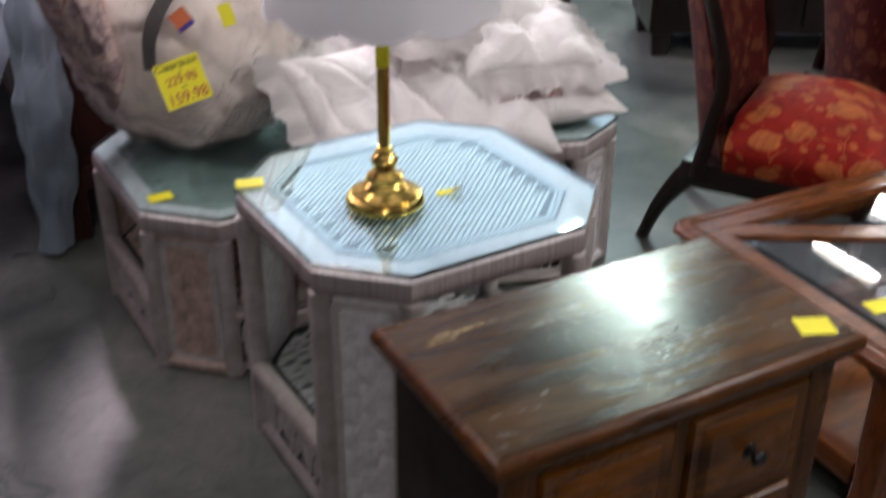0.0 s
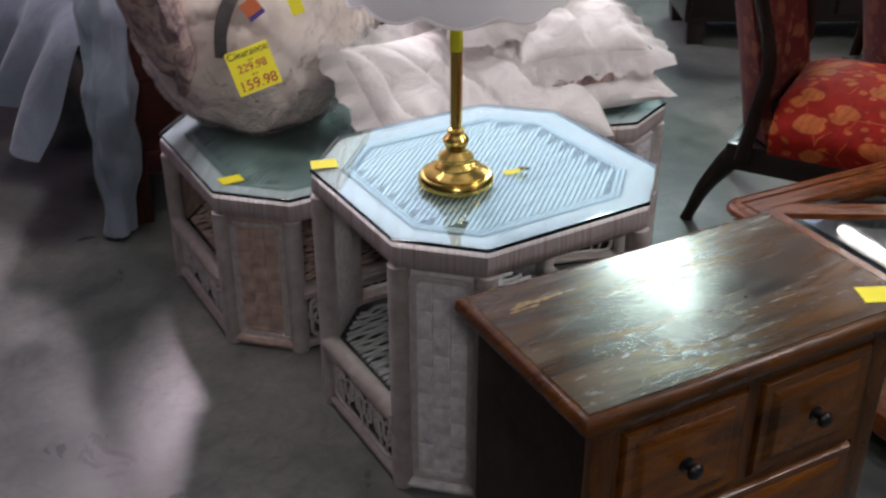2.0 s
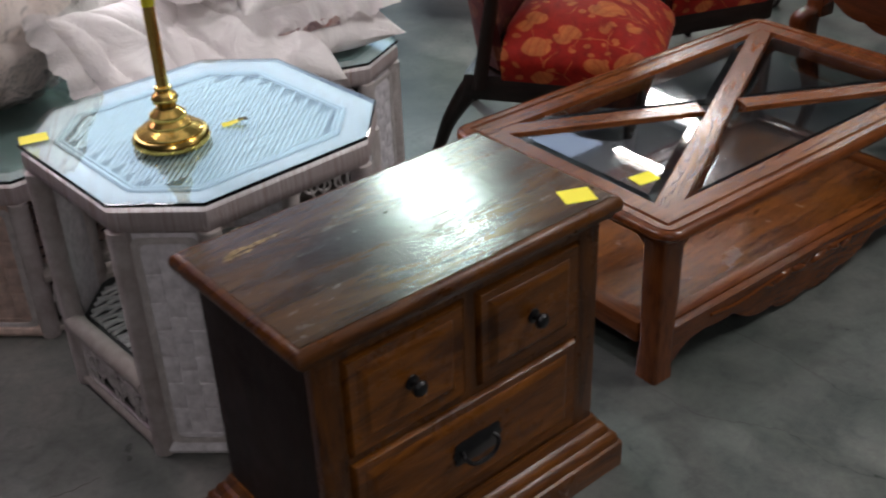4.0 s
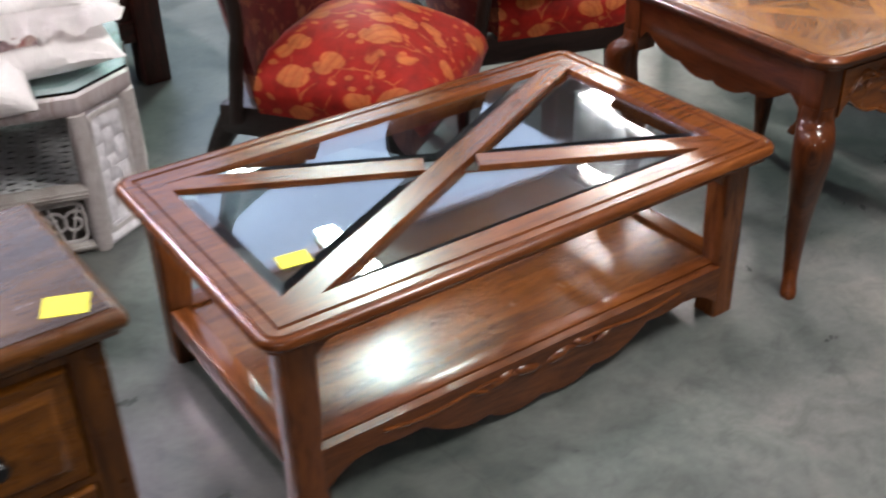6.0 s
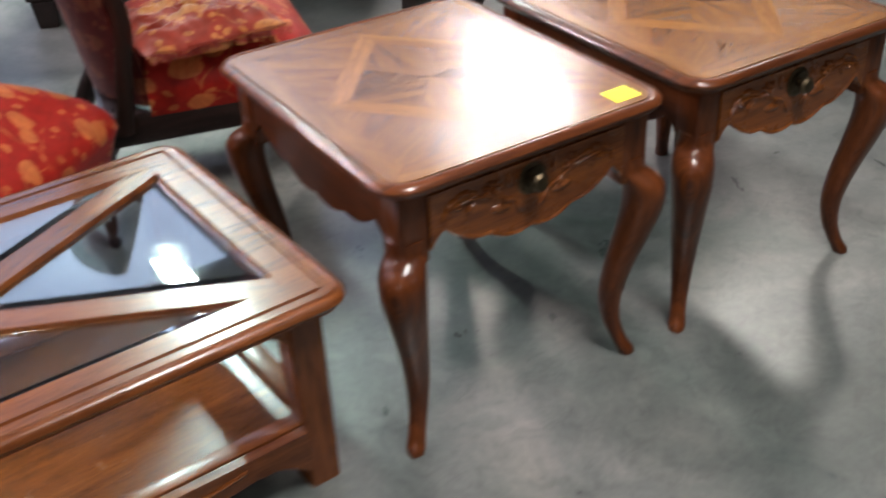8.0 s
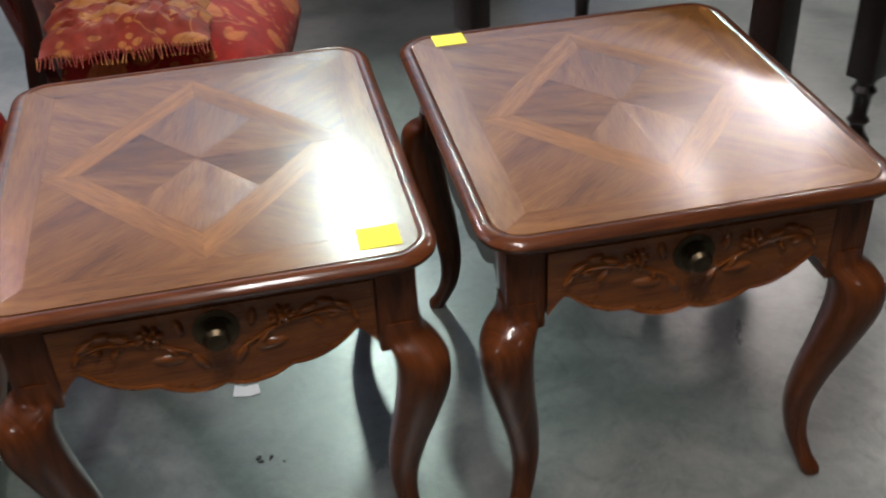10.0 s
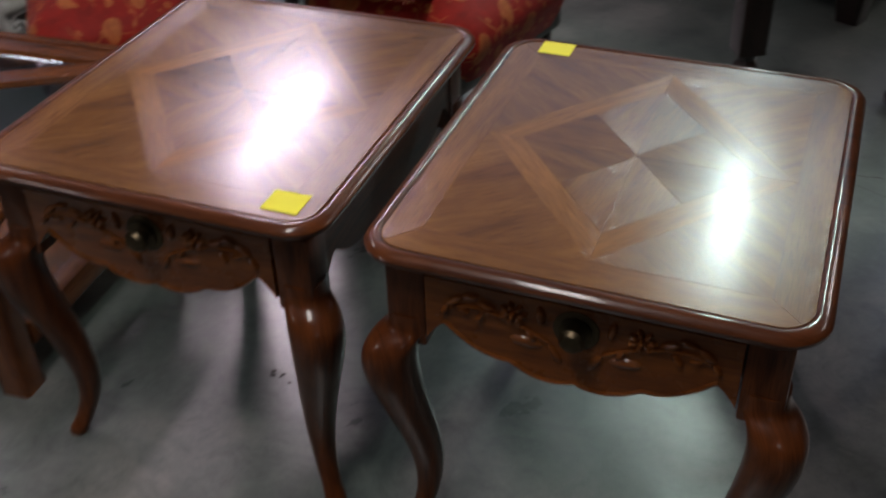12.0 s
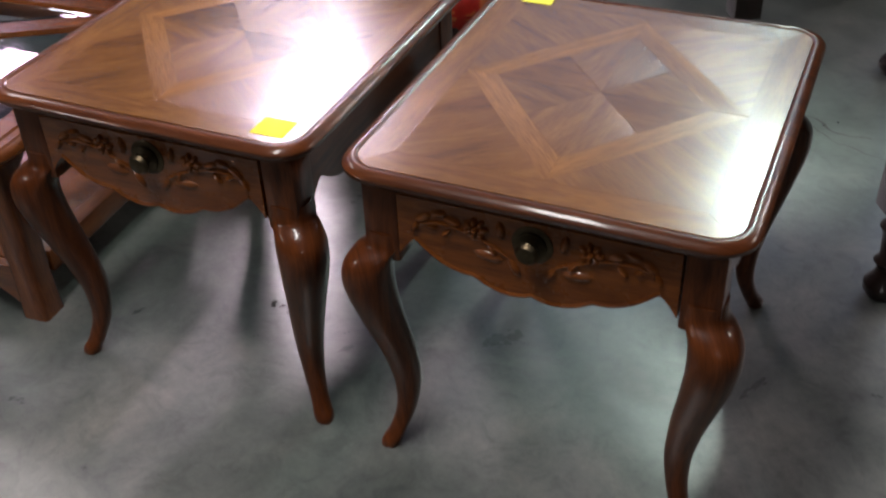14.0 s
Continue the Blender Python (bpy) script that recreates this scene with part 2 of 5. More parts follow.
nt.links.new(blend.outputs[0], nt.nodes["Material Output"].inputs["Surface"])
M_RED = damask("red_damask", (0.33, 0.010, 0.004), (0.60, 0.19, 0.050))
# shaded copy of the seat damask; the backs' shade is in its colour
M_RED_SHADED = damask("shaded_red_damask", (0.075, 0.005, 0.004), (0.19, 0.060, 0.025))
M_BLUE = fabric("blue_bedding", (0.27, 0.33, 0.40), 0.8, 6.0, 0.45, (0.20, 0.26, 0.33))
M_WHITE = fabric("white_cotton", (0.90, 0.87, 0.86), 0.85, 9.0, 0.9, (0.80, 0.76, 0.76))
M_CREAM = fabric("cream_quilt", (0.93, 0.85, 0.81), 0.85, 6.0, 0.45, (0.78, 0.67, 0.62))
M_YELLOW = plain("yellow_paper", (0.88, 0.80, 0.03), 0.6, 0, 0.03, 20.0, 0.0)
M_PAPER = plain("white_paper", (0.85, 0.85, 0.85), 0.7, 0, 0.03, 20.0, 0.0)

# ---- mesh helpers ----


def part(name, bm, mat, parent=None, label="", smooth=True, axis=None):
    if axis is not None:
        grain_map(bm, axis)
    bmesh.ops.recalc_face_normals(bm, faces=bm.faces)
    me = bpy.data.meshes.new(name)
    bm.to_mesh(me)
    bm.free()
    me.materials.append(mat)
    if smooth:
        me.shade_smooth()
        me.set_sharp_from_angle(angle=radians(38))
    ob = new(name, me)
    ob.parent = parent
    if label:
        ob["label"] = label
    return ob


def thing(name, label, category, x, y, z=0.0, turn=0.0, group=""):
    ob = new(name)
    ob.empty_display_size = 0.1
    ob.matrix_world = Matrix.Translation((x, y, z)) @ Matrix.Rotation(turn, 4, "Z")
    return tagged(ob, label, category, group)


def grain_map(bm, axis):
    """A map whose first axis runs along the grain (0, 1, 2, or an angle in the plane as a tuple)."""
    uv = bm.loops.layers.uv.verify()
    for f in bm.faces:
        n = f.normal
        for l in f.loops:
            c = l.vert.co
            if isinstance(axis, tuple):
                ca, sa = math.cos(axis[0]), math.sin(axis[0])
                l[uv].uv = (c.x * ca + c.y * sa + axis[1], -c.x * sa + c.y * ca + axis[1] * 0.37)
            else:
                o = [i for i in range(3) if i != axis]
                l[uv].uv = (c[axis] + 0.13 * axis, c[o[0]] * 1.0 + c[o[1]] * 0.83)


def box(bm, x0, x1, y0, y1, z0, z1, bev=0.0):
    vs = [bm.verts.new(p) for p in ((x0, y0, z0), (x1, y0, z0), (x1, y1, z0), (x0, y1, z0), (x0, y0, z1), (x1, y0, z1), (x1, y1, z1), (x0, y1, z1))]
    fs = [bm.faces.new([vs[i] for i in q]) for q in ((3, 2, 1, 0), (4, 5, 6, 7), (0, 1, 5, 4), (1, 2, 6, 5), (2, 3, 7, 6), (3, 0, 4, 7))]
    if bev:
        es = {e for f in fs for e in f.edges}
        bmesh.ops.bevel(bm, geom=list(es), offset=bev, segments=2, affect="EDGES", profile=0.6)
    return bm


def loft(bm, rings, cap=True, closed=True):
    rows = [[bm.verts.new(p) for p in r] for r in rings]
    n = len(rows[0])
    for a, b in zip(rows, rows[1:]):
        for i in range(n if closed else n - 1):
            j = (i + 1) % n
            bm.faces.new((a[i], a[j], b[j], b[i]))
    if cap:
        bm.faces.new(rows[0][::-1])
        bm.faces.new(rows[-1])
    return bm


def rrect(w, d, r, z, n=6, cx=0, cy=0):
    r = max(r, 0.0005)
    out = []
    for sx, sy, a0 in ((1, 1, 0), (-1, 1, 90), (-1, -1, 180), (1, -1, 270)):
        for i in range(n + 1):
            a = radians(a0 + 90 * i / n)
            out.append((cx + sx * (w / 2 - r) + r * math.cos(a), cy + sy * (d / 2 - r) + r * math.sin(a), z))
    return out


def octo(a, b, c, z, o=0.0):
    a, b, c = a - o, b - o, max(c - o * 0.586, 0.001)
    return [(-a, b - c, z), (-a, -b + c, z), (-a + c, -b, z), (a - c, -b, z), (a, -b + c, z), (a, b - c, z), (a - c, b, z), (-a + c, b, z)]


def slab(bm, w, d, r, profile, n=6):
    """A rounded slab; profile: (inset, z) from the underside to the top."""
    return loft(bm, [rrect(w - 2 * o, d - 2 * o, r - o * 0.7, z, n) for o, z in profile])


def lathe(bm, profile, n=32, cx=0, cy=0):
    return loft(bm, [[(cx + r * math.cos(2 * math.pi * i / n), cy + r * math.sin(2 * math.pi * i / n), z) for i in range(n)] for r, z in profile])


def tube(bm, pts, rad, n=8, squash=None):
    """A tube along points, with a radius for each point or one for all."""
    pts = [Vector(p) for p in pts]
    rad = rad if isinstance(rad, (list, tuple)) else [rad] * len(pts)
    rings = []
    up = Vector((0.0, 0.0, 1.0))
    last = None
    for i, p in enumerate(pts):
        d = (pts[min(i + 1, len(pts) - 1)] - pts[max(i - 1, 0)]).normalized()
        side = (last - d * last.dot(d)).normalized() if last else d.cross(up if abs(d.z) < 0.9 else Vector((1, 0, 0))).normalized()
        last = side
        other = d.cross(side)
        q = squash or 1.0
        rings.append([p + (side * math.cos(2 * math.pi * k / n) + other * math.sin(2 * math.pi * k / n) * q) * rad[i] for k in range(n)])
    return loft(bm, rings)


def smooth_path(keys, steps=4):
    """Catmull-Rom through the keys (tuples of any length)."""
    out = []
    k = [keys[0], *keys, keys[-1]]
    for i in range(1, len(k) - 2):
        for s in range(steps):
            t = s / steps
            out.append(tuple(0.5 * (2 * b + (c - a) * t + (2 * a - 5 * b + 4 * c - d) * t * t + (3 * b - a - 3 * c + d) * t ** 3) for a, b, c, d in zip(k[i - 1], k[i], k[i + 1], k[i + 2])))
    out.append(tuple(keys[-1]))
    return out


def scallop_panel(bm, length, z_top, edge, thick, along="x", at=0.0, n=64):
    """An upright board whose lower edge follows edge(s), s from -1 to 1."""
    rows = []
    for i in range(n + 1):
        s = -1 + 2 * i / n
        p = s * length / 2
        z = edge(s)
        for q in (-thick / 2, thick / 2):
            rows.append((p, at + q, z, z_top) if along == "x" else (at + q, p, z, z_top))
    vs = []
    for a, b_, z0, z1 in rows:
        vs.append((bm.verts.new((a, b_, z0)), bm.verts.new((a, b_, z1))))
    for i in range(n):
        f0, b0, f1, b1 = vs[2 * i], vs[2 * i + 1], vs[2 * i + 2], vs[2 * i + 3]
        bm.faces.new((f0[0], f1[0], f1[1], f0[1]))
        bm.faces.new((b0[0], b0[1], b1[1], b1[0]))
        bm.faces.new((f0[0], b0[0], b1[0], f1[0]))
        bm.faces.new((f0[1], f1[1], b1[1], b0[1]))
    for k in (0, n):
        f, b_ = vs[2 * k], vs[2 * k + 1]
        bm.faces.new((f[0], f[1], b_[1], b_[0]))
    return bm


def prism(bm, poly, z0, z1):
    return loft(bm, [[(x, y, z0) for x, y in poly], [(x, y, z1) for x, y in poly]])


def sticker(x, y, z, turn, w=0.055, d=0.045, label="small yellow paper price sticker", curl=0.0):
    t = thing("price_sticker", label, "price sticker", x, y, z, turn, "price stickers on the furniture")
    bm = bmesh.new()
    rows = []
    for i in range(6):
        s = i / 5
        rows.append([(-w / 2 + w * s, -d / 2, 0.0006 + curl * s * s), (-w / 2 + w * s, d / 2, 0.0006 + curl * s * s * 0.6)])
    vs = [[bm.verts.new(p) for p in r] for r in rows]
    for a, b in zip(vs, vs[1:]):
        bm.faces.new((a[0], b[0], b[1], a[1]))
    for f in bm.faces[:]:
        f.normal_update()
    part("paper", bm, M_YELLOW, t, smooth=False)
    return t


# ---- hall ----
bm = bmesh.new()
box(bm, -10, 14, -8, 18, -0.15, 0.0)
tagged(part("floor", bm, M_FLOOR, smooth=False), "grey-green sealed concrete shop floor with worn stains", "floor", kind="structure")
bm = bmesh.new()
box(bm, -10, 14, -8, 18, CEIL, CEIL + 0.2)
tagged(part("ceiling", bm, M_CEIL, smooth=False), "grey painted hall ceiling", "ceiling", kind="structure")
for nm, b4 in (("wall_north", (-10, 14, 18, 18.2)), ("wall_south", (-10, 14, -8.2, -8)), ("wall_west", (-10.2, -10, -8.2, 18.2)), ("wall_east", (14, 14.2, -8.2, 18.2))):
    bm = bmesh.new()
    box(bm, b4[0], b4[1], b4[2], b4[3], -0.15, CEIL + 0.2)
    tagged(part(nm, bm, M_WALL, smooth=False), "painted hall wall", "wall", kind="structure")


def fixture(x, y, color, watts, long, wide):
    t = thing("ceiling_light", "long white fluorescent fixture hung from the ceiling, switched on; some are added fill", "ceiling light", x, y, LAMP_Z, radians(ROW_TURN), "fluorescent fixtures on the ceiling")
    bm = bmesh.new()
    loft(bm, [[(u, v, z) for u, v in ((-o, -long / 2), (o, -long / 2), (o, long / 2), (-o, long / 2))] for o, z in ((wide / 2, 0.0), (wide / 2, 0.02), (wide / 3, 0.06), (wide / 3, 0.08))])
    part("housing", bm, M_PAPER, t, smooth=False)
    for v in (-long / 2 + 0.1, long / 2 - 0.1):
        bm = bmesh.new()
        tube(bm, [(0, v, 0.08), (0, v, CEIL - LAMP_Z)], 0.004, 6)
        part("hanger", bm, M_BLACKMETAL, t)
    m, nt, b = material("lamp_tube")
    b.inputs["Emission Color"].default_value = (*color, 1)
    b.inputs["Emission Strength"].default_value = watts * 0.35
    for k in (-wide / 4, wide / 4):
        bm = bmesh.new()
        tube(bm, [(k, -long / 2 + 0.03, -0.03), (k, long / 2 - 0.03, -0.03)], 0.019, 10)
        part("tube", bm, m, t)
    for up in (0, 1):
        lamp = new("tube_light", bpy.data.lights.new("tube_light", "AREA"))
        lamp.data.shape, lamp.data.size, lamp.data.size_y = "RECTANGLE", wide, long
        lamp.data.energy, lamp.data.color = watts * (0.10 if up else 1.0), color
        lamp.parent = t
        lamp.location = (0, 0, 0.10 if up else -0.06)
        lamp.rotation_euler = (math.pi * up, 0, 0)


for spec in LAMPS:
    fixture(*spec)

# unseen glowing panel, added so glass and tabletops reflect a bluish sheen
glow = thing("skylight", "pale blue glowing ceiling panel added for bluish reflections", "skylight", GLOW_PANEL[0], GLOW_PANEL[1], CEIL, radians(ROW_TURN))
bm = bmesh.new()
box(bm, -GLOW_PANEL[2] / 2, GLOW_PANEL[2] / 2, -GLOW_PANEL[3] / 2, GLOW_PANEL[3] / 2, -0.02, -0.003)
m_glow, nt_glow, b_glow = material("added_glow_panel")
b_glow.inputs["Emission Color"].default_value = (0.56, 0.70, 1.0, 1)
b_glow.inputs["Emission Strength"].default_value = GLOW_PANEL[4]
part("panel", bm, m_glow, glow, smooth=False)


# ---- cherry end tables ----
END_W, END_D, END_H = 0.589, 0.674, 0.572


def scallops(length, deep, low, high):
    """The lower edge of an apron with a centre point and lobes at the sides."""
    def edge(s):
        a = abs(s)
        rise = (high - low) * 0.50 * min(a / 0.86, 1.0) ** 2
        lobes = deep * (1 - abs(math.sin(math.pi * a / 0.43)) ** 0.75) if a < 0.86 else deep
        ear = 0.030 * max(0.0, (a - 0.88) / 0.12) ** 1.3
        return low + rise + lobes - ear
    return edge


def rosette(bm, x, z, y, r, petals=7):
    for i in range(petals):
        a = 2 * math.pi * i / petals
        bump_oval(bm, x + math.cos(a) * r * 0.62, z + math.sin(a) * r * 0.62, y, r * 0.42, r * 0.26, a)
    bump_oval(bm, x, z, y, r * 0.3, r * 0.3, 0, 1.5)


def bump_oval(bm, x, z, y, ra, rb, turn, high=1.0):
    """A carved oval lobe that stands proud of a face looking to -y."""
    n, rings = 8, []
    ca, sa = math.cos(turn), math.sin(turn)
    for k, (q, h) in enumerate(((1.0, -0.001), (0.82, 0.0045), (0.4, 0.0075))):
        rings.append([(x + ra * q * math.cos(t) * ca - rb * q * math.sin(t) * sa, y - h * high, z + ra * q * math.cos(t) * sa + rb * q * math.sin(t) * ca) for t in (2 * math.pi * i / n for i in range(n))])
    loft(bm, rings, cap=True)


def carving(bm, y, zc):
    for s in (-1, 1):
        stem = [(s * 0.035, y - 0.002, zc - 0.03), (s * 0.07, y - 0.003, zc - 0.012), (s * 0.11, y - 0.003, zc + 0.0), (s * 0.145, y - 0.003, zc + 0.002), (s * 0.168, y - 0.002, zc - 0.006)]
        tube(bm, smooth_path(stem, 3), 0.0026, 6)
        rosette(bm, s * 0.083, zc + 0.006, y, 0.019)
        for x, z, a, r in ((0.118, 0.010, 0.3, 0.017), (0.140, 0.018, -0.2, 0.016), (0.163, 0.006, -0.6, 0.018), (0.128, -0.012, -0.8, 0.013), (0.176, -0.013, -1.0, 0.014), (0.058, -0.022, 0.9, 0.013), (0.046, 0.012, 1.4, 0.019), (0.150, -0.006, 0.2, 0.011)):
            bump_oval(bm, s * x, zc + z, y, r * 0.85, r * 0.36, a * s if s > 0 else math.pi - a)
        for x, z, a, r in ((0.065, -0.036, 0.1, 0.024), (0.026, -0.046, 1.0, 0.018)):
            bump_oval(bm, s * x, zc + z, y, r, r * 0.36, a * s if s > 0 else math.pi - a, 0.7)


def cabriole(bm, sx, sy, cx, cy, top):
    """A curved leg under a corner post; sx, sy point to the outside."""
    keys = [(top, 0.0, 0.030), (0.428, 0.004, 0.031), (0.412, 0.022, 0.035), (0.388, 0.034, 0.0375), (0.345, 0.033, 0.0365), (0.28, 0.018, 0.0315), (0.21, -0.001, 0.0265), (0.14, -0.013, 0.0215), (0.08, -0.009, 0.0170), (0.035, 0.007, 0.0150), (0.012, 0.020, 0.0165), (0.0, 0.024, 0.0150)]
    rings = []
    for z, d, r in smooth_path(keys, 4):
        x, y = cx + sx * d * 0.75, cy + sy * d * 0.75
        ring = []
        for k in range(20):
            a = 2 * math.pi * k / 20
            q = r / max(abs(math.cos(a)), abs(math.sin(a))) ** 0.40
            ring.append((x + q * math.cos(a), y + q * math.sin(a), max(z, 0.0)))
        rings.append(ring)
    loft(bm, rings)


def inlay(name, pts, z, ang, parent, shift=0.0, mat=None):
    bm = bmesh.new()
    cx = sum(p[0] for p in pts) / len(pts)
    cy = sum(p[1] for p in pts) / len(pts)
    inner = []
    for x, y in pts:
        d = math.hypot(x - cx, y - cy)
        inner.append((x - (x - cx) / d * 0.00025, y - (y - cy) / d * 0.00025))
    loft(bm, [[(x, y, z - 0.002) for x, y in inner], [(x, y, z) for x, y in inner]])
    return part(name, bm, mat or M_VENEER, parent, smooth=False, axis=(ang, shift))


def marquetry(t, w, d, z):
    """Cross-banded border, a diamond of bands, quartered field and corner triangles."""
    bw, hw, hd, r = 0.050, w / 2, d / 2, 0.040
    sgn = [(-1, -1), (1, -1), (1, 1), (-1, 1)]
    n = [(sx * (hw - bw), sy * (hd - bw)) for sx, sy in sgn]

    def arc(i, a0, a1):
        sx, sy = sgn[i]
        cx, cy = sx * (hw - r), sy * (hd - r)
        return [(cx + r * math.cos(radians(a0 + (a1 - a0) * k / 4)), cy + r * math.sin(radians(a0 + (a1 - a0) * k / 4))) for k in range(5)]

    for i in range(4):
        j = (i + 1) % 4
        base = 225 + 90 * i
        inlay("border_veneer", arc(i, base, base + 45) + arc(j, base + 45, base + 90) + [n[j], n[i]], z, 0 if i % 2 == 0 else math.pi / 2, t, i * 0.7)
    a, b = hw - bw, hd - bw
    k = 0.12
    mid = [(0, -b), (a, 0), (0, b), (-a, 0)]
    inn = [(x * (1 - 2 * k), y * (1 - 2 * k)) for x, y in mid]
    for i in range(4):
        j = (i + 1) % 4
        ang = math.atan2(mid[j][1] - mid[i][1], mid[j][0] - mid[i][0])
        inlay("band_veneer", [mid[i], mid[j], inn[j], inn[i]], z, ang, t, i * 1.3 + 0.4, M_BAND)
        inlay("corner_veneer", [mid[i], n[j], mid[j]], z, ang + math.pi / 2, t, i * 0.9 + 2)
        m = ((inn[i][0] + inn[j][0]) / 2, (inn[i][1] + inn[j][1]) / 2)
        inlay("field_veneer", [(0, 0), inn[i], m], z, ang + 0.5, t, i * 0.77 + 3)
        inlay("field_veneer", [(0, 0), m, inn[j]], z, ang - 0.9, t, i * 0.57 + 5, M_VENEER if i % 2 else M_VENEER_DARK)


M_VENEER.node_tree.nodes["Principled BSDF"].inputs["Specular IOR Level"].default_value = 0.33
M_BAND = wood("cherry_band_veneer", (0.29, 0.126, 0.030), (0.16, 0.064, 0.017), 0.20, 0.10, 0.6, 0.3, 0.35)
M_VENEER_DARK = wood("cherry_shaded_veneer", (0.18, 0.076, 0.022), (0.10, 0.038, 0.012), 0.20, 0.10, 0.6, 0.3, 0.35)


def end_table(x, y, turn, label):
    w, d, h = END_W, END_D, END_H
    t = thing("end_table", label, "end table", x, y, 0, turn, "pair of end tables")
    top = bmesh.new()
    slab(top, w, d, 0.06, [(0.030, h - 0.036), (0.022, h - 0.034), (0.018, h - 0.027), (0.008, h - 0.022), (0.001, h - 0.015), (0.0, h - 0.009), (0.004, h - 0.003), (0.012, h), (0.017, h + 0.0005), (0.020, h - 0.001), (0.0225, h - 0.003)], 8)
    top_part = part("tabletop", top, M_CHERRY, t, axis=0)
    marquetry(top_part, w - 0.0455, d - 0.0455, h - 0.0005)
    px, py = w / 2 - 0.033, d / 2 - 0.032
    for sx in (-1, 1):
        for sy in (-1, 1):
            lg = bmesh.new()
            cabriole(lg, sx, sy, sx * (px - 0.026), sy * (py - 0.026), h - 0.12)
            box(lg, sx * px - (0.056 if sx > 0 else 0), sx * px + (0 if sx > 0 else 0.056), sy * py - (0.056 if sy > 0 else 0), sy * py + (0 if sy > 0 else 0.056), 0.405, h - 0.035, 0.006)
            part("leg", lg, M_CHERRY, t, axis=2)
    low, high = 0.405, 0.50
    for s in (-1, 1):
        ap = bmesh.new()
        scallop_panel(ap, d - 0.17, h - 0.036, scallops(d, 0.011, low, high), 0.020, "y", s * (px - 0.014))
        part("side_apron", ap, M_CHERRY, t, axis=1)
    ap = bmesh.new()
    scallop_panel(ap, w - 0.17, h - 0.036, scallops(w, 0.011, low, high), 0.020, "x", py - 0.014)
    part("back_apron", ap, M_CHERRY, t, axis=0)
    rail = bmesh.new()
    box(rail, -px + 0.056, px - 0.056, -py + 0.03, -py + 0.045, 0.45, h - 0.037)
    part("front_rail", rail, M_CHERRY_RECESS, t, axis=0)
    dr = bmesh.new()
    dw = 2 * px - 0.112 - 0.003
    scallop_panel(dr, dw, h - 0.043, scallops(dw, 0.010, 0.392, high), 0.026, "x", -py + 0.011, 80)
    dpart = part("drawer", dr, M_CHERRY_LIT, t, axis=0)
    cv = bmesh.new()
    carving(cv, -py - 0.0015, 0.494)
    lip = [(dw / 2 * s * 0.88, -py - 0.0015, scallops(dw, 0.010, 0.392, high)(s * 0.88) + 0.004) for s in [-1 + 2 * i / 60 for i in range(61)]]
    tube(cv, lip, 0.0035, 6)
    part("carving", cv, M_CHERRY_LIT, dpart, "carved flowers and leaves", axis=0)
    kn = bmesh.new()
    for r0, r1, y0, y1 in ((0.030, 0.027, 0.000, -0.004), (0.022, 0.022, -0.003, -0.007)):
        loft(kn, [[(r * math.cos(q), -py - 0.0015 + yy, 0.494 + r * math.sin(q)) for q in (2 * math.pi * i / 24 for i in range(24))] for r, yy in ((r0, y0), (r0, (y0 + y1) / 2), (r1, y1))])
    loft(kn, [[(r * math.cos(q), -py - 0.0015 + yy, 0.494 + r * math.sin(q)) for q in (2 * math.pi * i / 20 for i in range(20))] for r, yy in ((0.008, -0.006), (0.008, -0.016), (0.016, -0.019), (0.0175, -0.024), (0.013, -0.030), (0.004, -0.032))])
    part("knob", kn, M_BRONZE, dpart, "round aged bronze knob on a ringed back plate")
    return t


# lit copy of the cherry: light on drawer and carving is in the colour
M_CHERRY_LIT = wood("lit_cherry_drawer", (0.28, 0.086, 0.016), (0.115, 0.032, 0.008), 0.25, 0.3, 1.0, 0.3, 0.4)
end_table(2.239, 2.478, 0.379, "cherry end table with curved legs beside the coffee table")
end_table(2.838, 2.707, 0.372, "cherry end table with carved drawer, next to another end table")

# ---- coffee table ----


def shelf_edge(q):
    """Lower edge of the shelf apron: a low carved middle, lobes, and a rise towards the legs."""
    a = abs(q)
    k = min(1.0, max(0.0, (a - 0.16) / 0.62))
    rise = 0.070 * k * k * (3 - 2 * k) - 0.045 * max(0.0, (a - 0.84) / 0.16) ** 1.6
    lobes = 0.019 * (1 - abs(math.sin(a * 10.5 + 0.3)) ** 0.7) * (1 if a < 0.8 else 0.0)
    return 0.008 + rise + lobes


CT = dict(L=1.152, W=0.686, h=0.408)


